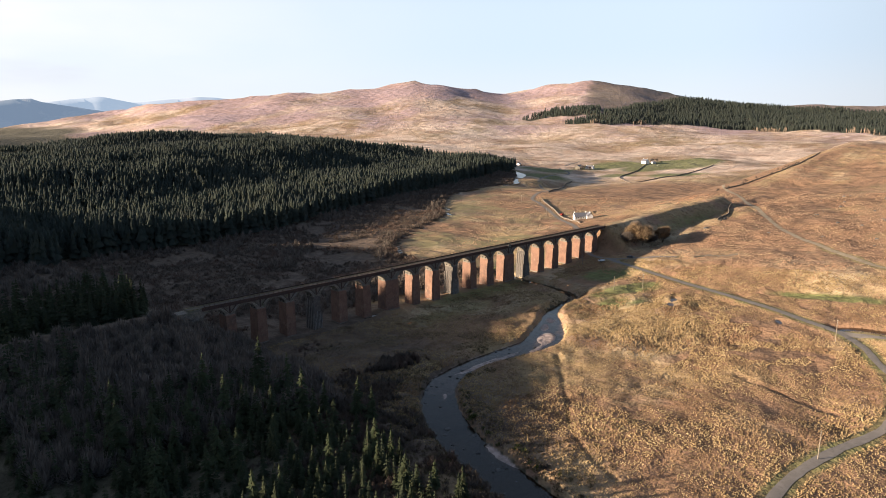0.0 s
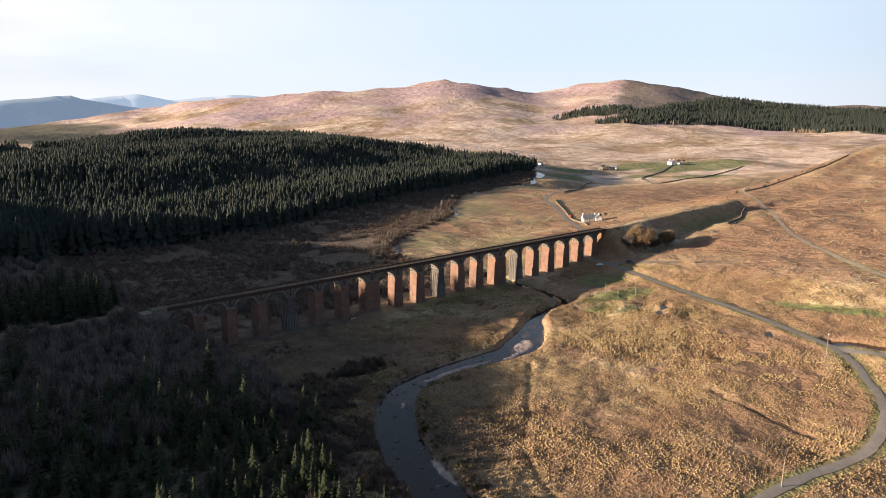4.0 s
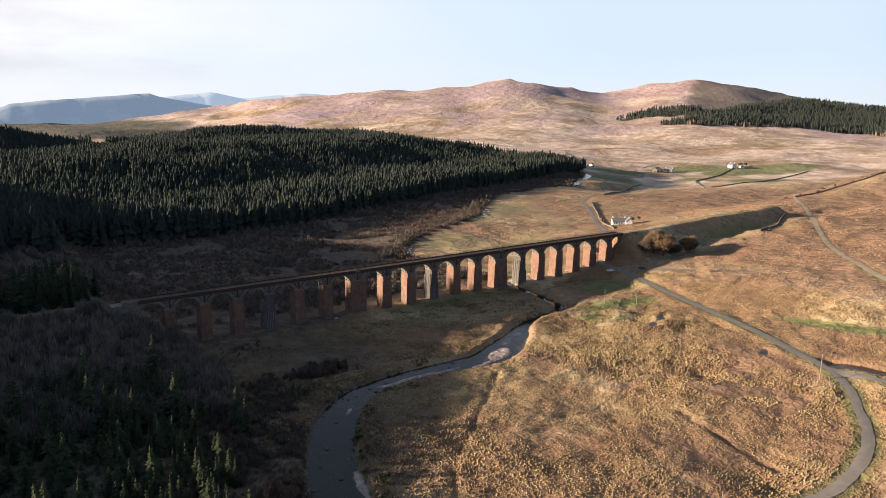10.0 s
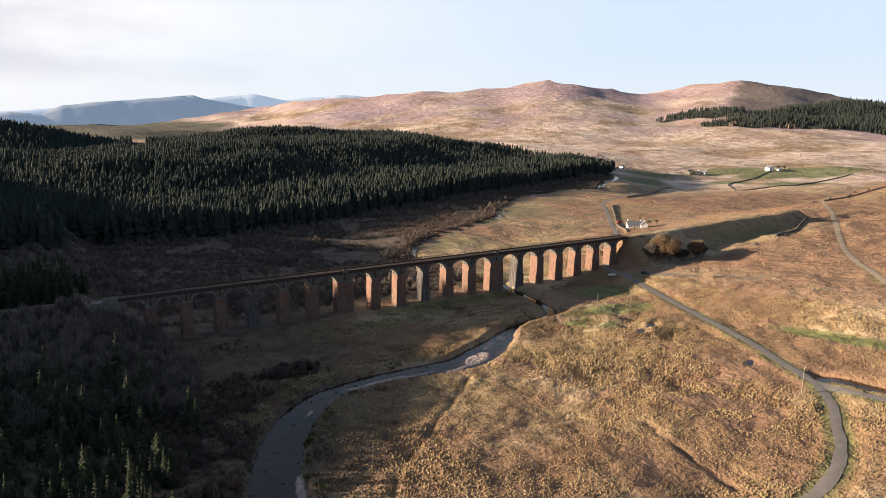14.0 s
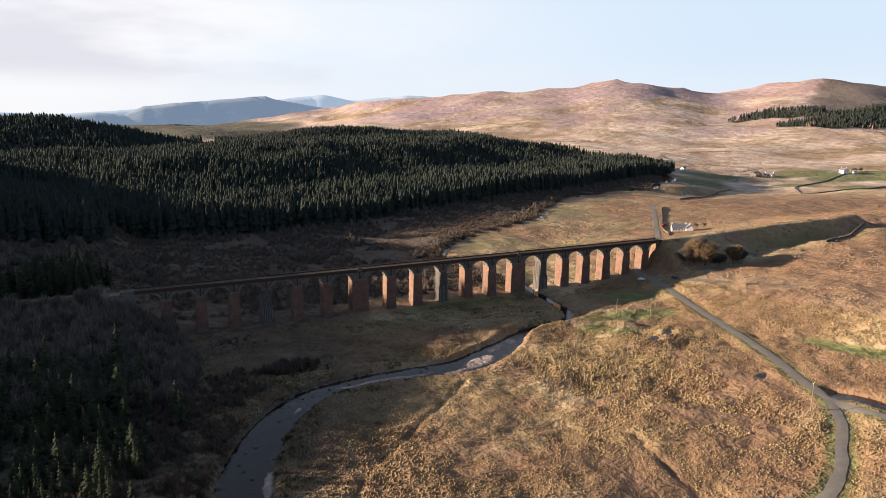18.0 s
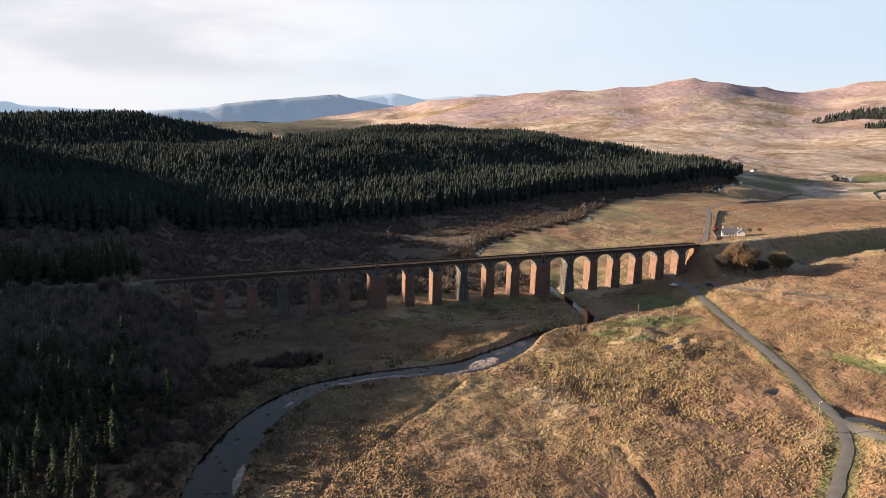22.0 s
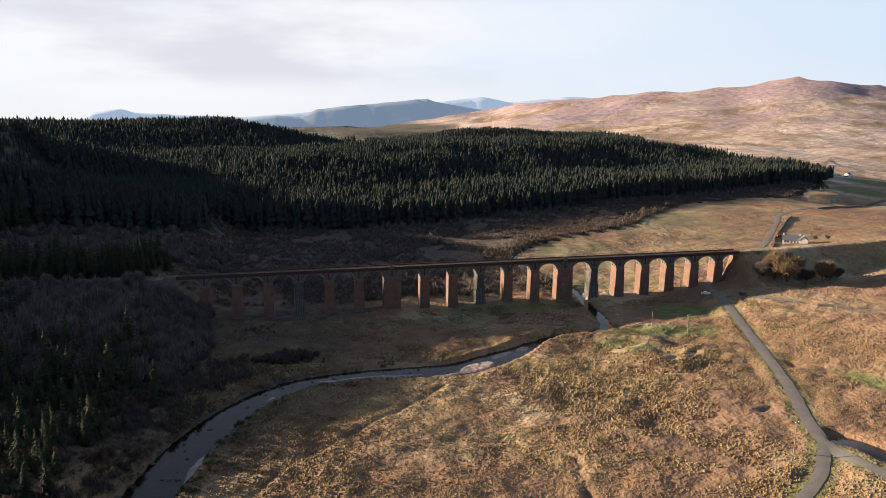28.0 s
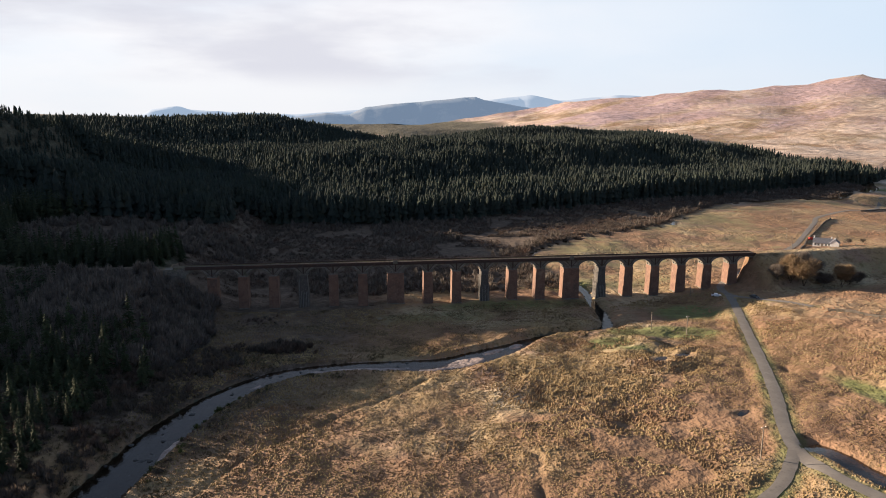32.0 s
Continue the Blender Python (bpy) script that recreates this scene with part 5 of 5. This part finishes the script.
for k, (bx, by, h) in enumerate(((786, 470, 9), (795, 478, 10), (803, 466, 8), (1000, 462, 9), (1012, 458, 8), (660, 540, 8), (287, 100, 5), (300, 104, 4.5))):
    trunk, crown = bare_parts(h, h * .7, 330 + k, TWIGS, 500)
    t = thing("bare_tree", "leafless tree beside the farm buildings", "tree", "trees by the farms", at=(bx, by, height(bx, by)))
    part("trunk", trunk, t)
    part("crown", crown, t)

# tussocks of grass
rnd = random.Random(6)


def tussock(n):
    v, f = [(0, 0, rnd.uniform(.5, .75))], []
    for s in range(n):
        a = 6.283 * s / n + rnd.uniform(-.25, .25)
        q = rnd.uniform(.45, .95)
        v.append((math.cos(a) * q, math.sin(a) * q, rnd.uniform(-.15, .12)))
    for s in range(n):
        f.append((0, 1 + s, 1 + (s + 1) % n))
    return np.array(v), np.array(f)


clumps = [tussock(5) for _ in range(12)]
field = lambda x, y: (off_water(x, y) > 0.9) & (away(x, y, ROAD)[0] > 3.2) & (away(x, y, LANE)[0] > 3.0) & (away(x, y, DITCH)[0] > 1.4) & (np.abs(y - 0.65) > 5.5) & (away(x, y, BROOK)[0] > 3.2) & np.all([np.hypot(x - p[0], y - p[1]) > p[2] * 1.3 for p in POOLS], axis=0) & (np.hypot((x - 110) / 7, (y + 148) / 28) > 1 + 0.3 * lattice(x, y, 5, 85)) & (np.hypot((x - 82) / 22, (y + 65) / 10) > 1 + 0.6 * lattice(x, y, 6, 86))
x, y, s = scatter(150000, (-92, 140, -212, -8), lambda x, y: field(x, y) & (lattice(x, y, 16, 81) + lattice(x, y, 5, 82) * .6 > -0.75) & (np.hypot((x - 66) / 9, (y + 83) / 4) > 1 + 0.4 * lattice(x, y, 4, 87)) & (np.hypot((x - 100) / 30, (y + 38) / 11) > 1 + 0.3 * lattice(x, y, 6, 88)), 31, 0.20, 0.66)
s = s * (0.75 + 0.35 * lattice(x, y, 24, 83) + 0.35 * np.exp(-(((x - 52) / 26) ** 2 + ((y + 112) / 26) ** 2)))
tagged(new("tussocks", joined("tussocks", x, y, np.maximum(s, .2), clumps, STRAW, 0.05, np.maximum(s, .2) * 1.45)), "straw-coloured tussocks of moor grass", "grass", kind="stuff")
x, y, s = scatter(60000, (110, 420, -230, 330), lambda x, y: field(x, y) & (away(x, y, HILLROAD)[0] > 3) & ~((np.abs(y - 0.65) < 5) & (x > 150)) & (lattice(x, y, 20, 84) > -0.5) & ~(on_turf(x, y) & (lattice(x, y, 30, 48) > -0.45)), 32, 0.3, 0.9)
tagged(new("far_tussocks", joined("far_tussocks", x, y, s, clumps, RED_STRAW, 0.05, s * 0.8)), "red-brown bracken and grass tufts over the hillside", "grass", kind="stuff")


# ---- buildings, walls, poles, vehicles, stones ----
def house(name, label, x, y, turn, length, depth, eaves, ridge, roof_mat, wall_mat, windows, chimneys=2, door=True):
    h = thing(name, label, "house", at=(x, y, height(x, y) - 0.1))
    h.rotation_euler = (0, 0, radians(turn))
    a, b = length / 2, depth / 2
    v = [(-a, -b, -1), (a, -b, -1), (a, b, -1), (-a, b, -1), (-a, -b, eaves), (a, -b, eaves), (a, b, eaves), (-a, b, eaves), (-a, 0, ridge), (a, 0, ridge)]
    part("wall", mesh("wall", v, [(0, 1, 5, 4), (1, 2, 6, 9, 5), (2, 3, 7, 6), (3, 0, 4, 8, 7), (3, 2, 1, 0), (4, 5, 9, 8), (6, 7, 8, 9)], wall_mat), h)
    k = (ridge - eaves) / b
    o, t = 0.35, 0.16
    for s in (-1, 1):
        p = [(-a - .2, s * (b + o), eaves - o * k + .02), (a + .2, s * (b + o), eaves - o * k + .02), (a + .2, 0, ridge + .02), (-a - .2, 0, ridge + .02)]
        p += [(q[0], q[1], q[2] + t) for q in p]
        part("roof", mesh("roof", p, [(0, 1, 2, 3), (7, 6, 5, 4), (0, 4, 5, 1), (1, 5, 6, 2), (2, 6, 7, 3), (3, 7, 4, 0)], roof_mat), h)
    for c in range(chimneys):
        cx = (-a + .45, a - .45)[c % 2]
        ch = part("chimney", Bits().box(cx - .4, cx + .4, -.35, .35, ridge - .5, ridge + 1.0).box(cx - .48, cx + .48, -.43, .43, ridge + 1.0, ridge + 1.12).mesh("chimney", wall_mat), h)
        part("chimney_pot", Bits().box(cx - .13, cx + .13, -.13, .13, ridge + 1.12, ridge + 1.55).mesh("chimney_pot", BRICK), ch)
    for wx, wz, side in windows:
        y0 = side * b
        wdw = part("window", Bits().box(wx - .5, wx + .5, y0 - .04, y0 + .04, wz, wz + 1.2).mesh("window", LIME), h)
        for dx in (-.24, .24):
            part("pane", Bits().box(wx + dx - .2, wx + dx + .2, y0 - .07, y0 + .07, wz + .08, wz + 1.12).mesh("pane", DARK), wdw)
        part("sill", Bits().box(wx - .6, wx + .6, y0 - .12, y0 + .12, wz - .12, wz).mesh("sill", STONE), wdw)
    if door:
        part("door", Bits().box(-.5, .5, -b - .06, -b + .04, 0.1, 2.1).mesh("door", TIMBER), h)
    return h


house("farmhouse", "white harled two-storey farmhouse with a slate roof", 961, 453, 62, 15, 8, 5.6, 9.0, SLATE, LIME, [(-5, 1, -1), (5, 1, -1), (-5, 3.7, -1), (5, 3.7, -1), (0, 3.7, -1)])
house("outbuilding", "low white outbuilding beside the farmhouse", 985, 450, 62, 9, 5, 2.6, 4.6, SLATE, LIME, [(-2, 1, -1)], 0)
house("barn", "grey stone barn among trees", 806, 492, 20, 22, 9, 4.0, 7.6, SLATE, STONE, [(-6, 1.2, -1), (6, 1.2, -1)], 0)
house("white_cottage", "white cottage with a grey roof by the green field", 822, 480, 100, 14, 7.5, 3.4, 6.6, SLATE, LIME, [(-4, 1, -1), (4, 1, -1)])
house("river_barn", "small pale shed at the forest's far corner", 720, 560, 30, 12, 6, 3.0, 5.0, SLATE, LIME, [(2, 1, -1)], 0, False)
house("cottage", "white roadside cottage with a grey slate roof", 263, 93, -38, 10.5, 6, 2.6, 5.2, SLATE, LIME, [(-3.8, 0.9, -1), (-2, 0.9, -1), (2, 0.9, -1), (3.8, 0.9, -1), (3, 0.9, 1)])
house("cottage_annex", "white gabled wing behind the roadside cottage", 267, 87, 52, 7, 5, 2.5, 4.8, SLATE, LIME, [(1.5, 0.8, -1)], 1, False)
tank = thing("oil_tank", "small red tank beside the lane to the cottage", "tank", at=(275, 121, height(275, 121)))
part("tank_body", Bits().box(-1.6, 1.6, -.8, .8, .35, 1.7).box(-1.4, 1.4, -.65, .65, 1.7, 1.95).mesh("tank_body", RED), tank)
for s in (-1, 1):
    part("cradle", Bits().box(s * 1.0 - .15, s * 1.0 + .15, -.8, .8, -.3, .35).mesh("cradle", STONE), tank)


def stone_wall(name, label, line, tall=1.2, thick=0.55, seed=1):
    """A dry-stone wall: rough blocks in courses along a line, with gaps and a ragged top."""
    r = random.Random(seed)
    bits = Bits()
    step = 1.1
    pts = curve(line, step)
    for i in range(len(pts) - 1):
        a, b = pts[i], pts[i + 1]
        d = (b - a) / max(1e-6, np.hypot(*(b - a)))
        n = np.array([-d[1], d[0]])
        z = height(*((a + b) / 2))
        for c in range(3):
            w = thick * (1 - .18 * c) / 2 * r.uniform(.8, 1.2)
            z0, z1 = z - .3 + c * (tall + .3) / 3, z - .3 + (c + 1) * (tall + .3) / 3 * r.uniform(.9, 1.05)
            s = r.uniform(-.15, .15)
            q = [a + d * s - n * w, b + d * s - n * w, b + d * s + n * w, a + d * s + n * w]
            bits.add([(p[0], p[1], z0) for p in q] + [(p[0], p[1], z1 + r.uniform(-.06, .06)) for p in q], [(4, 5, 6, 7), (0, 1, 5, 4), (1, 2, 6, 5), (2, 3, 7, 6), (3, 0, 4, 7)])
    return tagged(new(name, bits.mesh(name, WALLING)), label, "stone wall", "dry-stone walls")


stone_wall("stone_wall", "dry-stone wall climbing from the road to the field", [(405, 240), (500, 298), (608, 360)], 1.2, 0.7, 1)
stone_wall("stone_wall", "dry-stone wall round the green field", [(955, 446), (840, 398), (722, 352), (680, 318), (641, 283)], 1.2, 0.7, 2)
stone_wall("stone_wall", "dry-stone wall along the foot of the green field", [(641, 283), (658, 272), (720, 276), (790, 292), (890, 319), (1010, 342)], 1.2, 0.7, 3)
stone_wall("stone_wall", "broken dry-stone wall beside the embankment", [(254, -29), (270, -24), (285, -22), (300, -15), (316, -10)], 1.3, 0.8, 4)
stone_wall("stone_wall", "dry-stone wall below the hillside track", [(450, 58), (485, 55), (515, 46), (545, 34), (590, 34), (640, 40)], 1.3, 0.8, 5)
stone_wall("stone_wall", "low stone wall along the road below the embankment", [(150, -66), (155, -71), (160, -78), (164, -84)], 1.0, .8, 6)
stone_wall("stone_wall", "low wall beside the lane to the cottage", [(232, 70), (250, 92), (270, 118), (296, 146), (332, 186), (352, 206)], 1.2, .7, 7)


# telegraph poles
def pole(x, y, tall, lean, arm):
    p = thing("telegraph_pole", "grey timber telegraph pole standing in rough grass", "pole", "telegraph poles", at=(x, y, height(x, y)))
    p.rotation_euler = (radians(lean), 0, radians(20))
    ring = [(math.cos(a), math.sin(a)) for a in np.linspace(0, 2 * math.pi, 8, endpoint=False)]
    shaft = [(c * .16, s * .16, -.6) for c, s in ring] + [(c * .10, s * .10, tall) for c, s in ring]
    part("shaft", mesh("shaft", shaft, [(i, (i + 1) % 8, 8 + (i + 1) % 8, 8 + i) for i in range(8)] + [tuple(range(8, 16))], TIMBER, True), p)
    if arm:
        part("cross_arm", Bits().box(-.75, .75, -.06, .06, tall - .55, tall - .42).mesh("cross_arm", TIMBER), p)
        for s in (-.6, 0, .6):
            part("insulator", Bits().box(s - .06, s + .06, -.06, .06, tall - .42, tall - .2).mesh("insulator", LIME), p)


for px, py, tall, lean, arm in ((60.3, -167, 8.2, 0, True), (82, -60, 7.0, 0, False), (91, -70.5, 7.4, 0, True), (122, -12, 7, 0, False), (-25, -191, 8.0, 1, False), (262, 128, 7, 0, True), (318, 205, 7, 0, True), (236, 84, 7, 0, False)):
    pole(px, py, tall, lean, arm)


# cars
def car(name, label, x, y, turn, paint):
    c = thing(name, label, "car", at=(x, y, height(x, y) + 0.08))
    c.rotation_euler = (0, 0, radians(turn))
    prof = [(-2.1, .35), (-2.15, .75), (-1.95, .95), (-1.05, 1.0), (-.45, 1.42), (1.0, 1.46), (1.75, 1.02), (2.1, .95), (2.15, .45), (2.0, .3), (-1.9, .3)]
    v = []
    for s in (-1, 1):
        v += [(px, s * (.86 if pz < 1.05 else .66), pz) for px, pz in prof]
    n = len(prof)
    part("body", mesh("body", v, [tuple(range(n))[::-1], tuple(range(n, 2 * n))] + [(i, (i + 1) % n, n + (i + 1) % n, n + i) for i in range(n)], paint), c)
    for s in (-1, 1):
        part("side_window", mesh("side_window", [(-.85, s * .83, 1.03), (1.5, s * .83, 1.05), (.95, s * .70, 1.38), (-.4, s * .70, 1.36)], [(0, 1, 2, 3)], DARK), c)
        for wx in (-1.3, 1.3):
            wh = [(wx + math.cos(a) * .33, s * .90 - k * s * .2, .33 + math.sin(a) * .33) for k in (0, 1) for a in np.linspace(0, 6.283, 14, endpoint=False)]
            wheel = part("wheel", mesh("wheel", wh, [tuple(range(14)), tuple(range(14, 28))] + [(i, (i + 1) % 14, 14 + (i + 1) % 14, 14 + i) for i in range(14)], RUBBER), c)
            part("rim", Bits().box(wx - .17, wx + .17, s * .905 - .01, s * .905 + .01, .16, .5).mesh("rim", PALE), wheel)
        part("headlight", Bits().box(-2.17, -2.08, s * .62 - .16, s * .62 + .16, .66, .82).mesh("headlight", LIME), c)
        part("tail_light", Bits().box(2.06, 2.17, s * .66 - .12, s * .66 + .12, .66, .86).mesh("tail_light", RED), c)
    part("windscreen", mesh("windscreen", [(-1.06, -.70, 1.03), (-1.06, .70, 1.03), (-.50, .60, 1.39), (-.50, -.60, 1.39)], [(3, 2, 1, 0)], DARK), c)
    part("rear_window", mesh("rear_window", [(1.74, -.68, 1.05), (1.74, .68, 1.05), (1.08, .60, 1.43), (1.08, -.60, 1.43)], [(0, 1, 2, 3)], DARK), c)


car("car", "white hatchback parked on the verge near the viaduct", 130.5, -19.5, 155, PAINT)
car("car", "dark grey car parked on the gravel spur", 141, -32, 100, PAINT_GREY)


# boulders in the river
def boulder(seed):
    r = random.Random(seed)
    bm = bmesh.new()
    bmesh.ops.create_icosphere(bm, subdivisions=2, radius=1)
    a, b, c = r.uniform(.7, 1.2), r.uniform(.6, 1), r.uniform(.4, .65)
    for v in bm.verts:
        k = 1 + .28 * noise.noise(v.co * 1.3 + Vector((seed, 0, 0)))
        v.co = Vector((v.co.x * a, v.co.y * b, v.co.z * c)) * k
    me = bpy.data.meshes.new("boulder")
    bm.to_mesh(me)
    bm.free()
    me.materials.append(ROCK)
    return me


rocks = [boulder(k) for k in range(6)]
r = random.Random(77)
for k in range(70):
    i = int(r.uniform(0, 34)) if k < 46 else int(r.uniform(34, 62))
    i = min(i, len(RIVER) - 2)
    t = RIVER[i + 1] - RIVER[i]
    nrm = np.array([-t[1], t[0]]) / np.hypot(*t)
    p = RIVER[i] + nrm * r.uniform(-0.9, 0.9) * float(half_width(i / (len(RIVER) - 1)))
    s = r.uniform(.25, .85)
    ob = new("boulder", rocks[k % 6])
    ob.matrix_basis = pose(p[0], p[1], float(bed(i / (len(RIVER) - 1))) - .05 * s, 0, 0, r.uniform(0, 360)) @ Matrix.Scale(s, 4)
    tagged(ob, "grey boulder breaking the river's surface", "boulder", "boulders in the river")
for k in range(60):
    px, py = r.uniform(200, 420), r.uniform(-190, -20)
    if away(np.array([px]), np.array([py]), HILLROAD)[0][0] < 5:
        continue
    s = r.uniform(.6, 2.0)
    ob = new("outcrop", rocks[k % 6])
    ob.matrix_basis = pose(px, py, height(px, py), 0, 0, r.uniform(0, 360)) @ Matrix.Scale(s, 4)
    tagged(ob, "pale granite rock showing through the heather", "rock", "rocks on the hillside")
gorse = [bush(1.5, 1.5, 70, random.Random(5 + k)) for k in range(3)]
gx_, gy_ = np.array([r.uniform(-86, -48) for _ in range(120)]), np.array([r.uniform(-152, -88) for _ in range(120)])
k = (off_water(gx_, gy_) > 0.8) & (off_water(gx_, gy_) < 4.5) & (gy_ < RIVER[np.searchsorted(RIVER[:40, 0], gx_).clip(0, 39), 1])
GORSE = material("gorse", (0.06, 0.075, 0.02), 0.9, [((0.13, 0.12, 0.03), 1.0, 0.5, 0.7)], coords="World")
tagged(new("gorse", joined("gorse", gx_[k], gy_[k], np.linspace(.6, 1.2, k.sum()), gorse, GORSE)), "dark green gorse on the river bank", "gorse", kind="stuff")
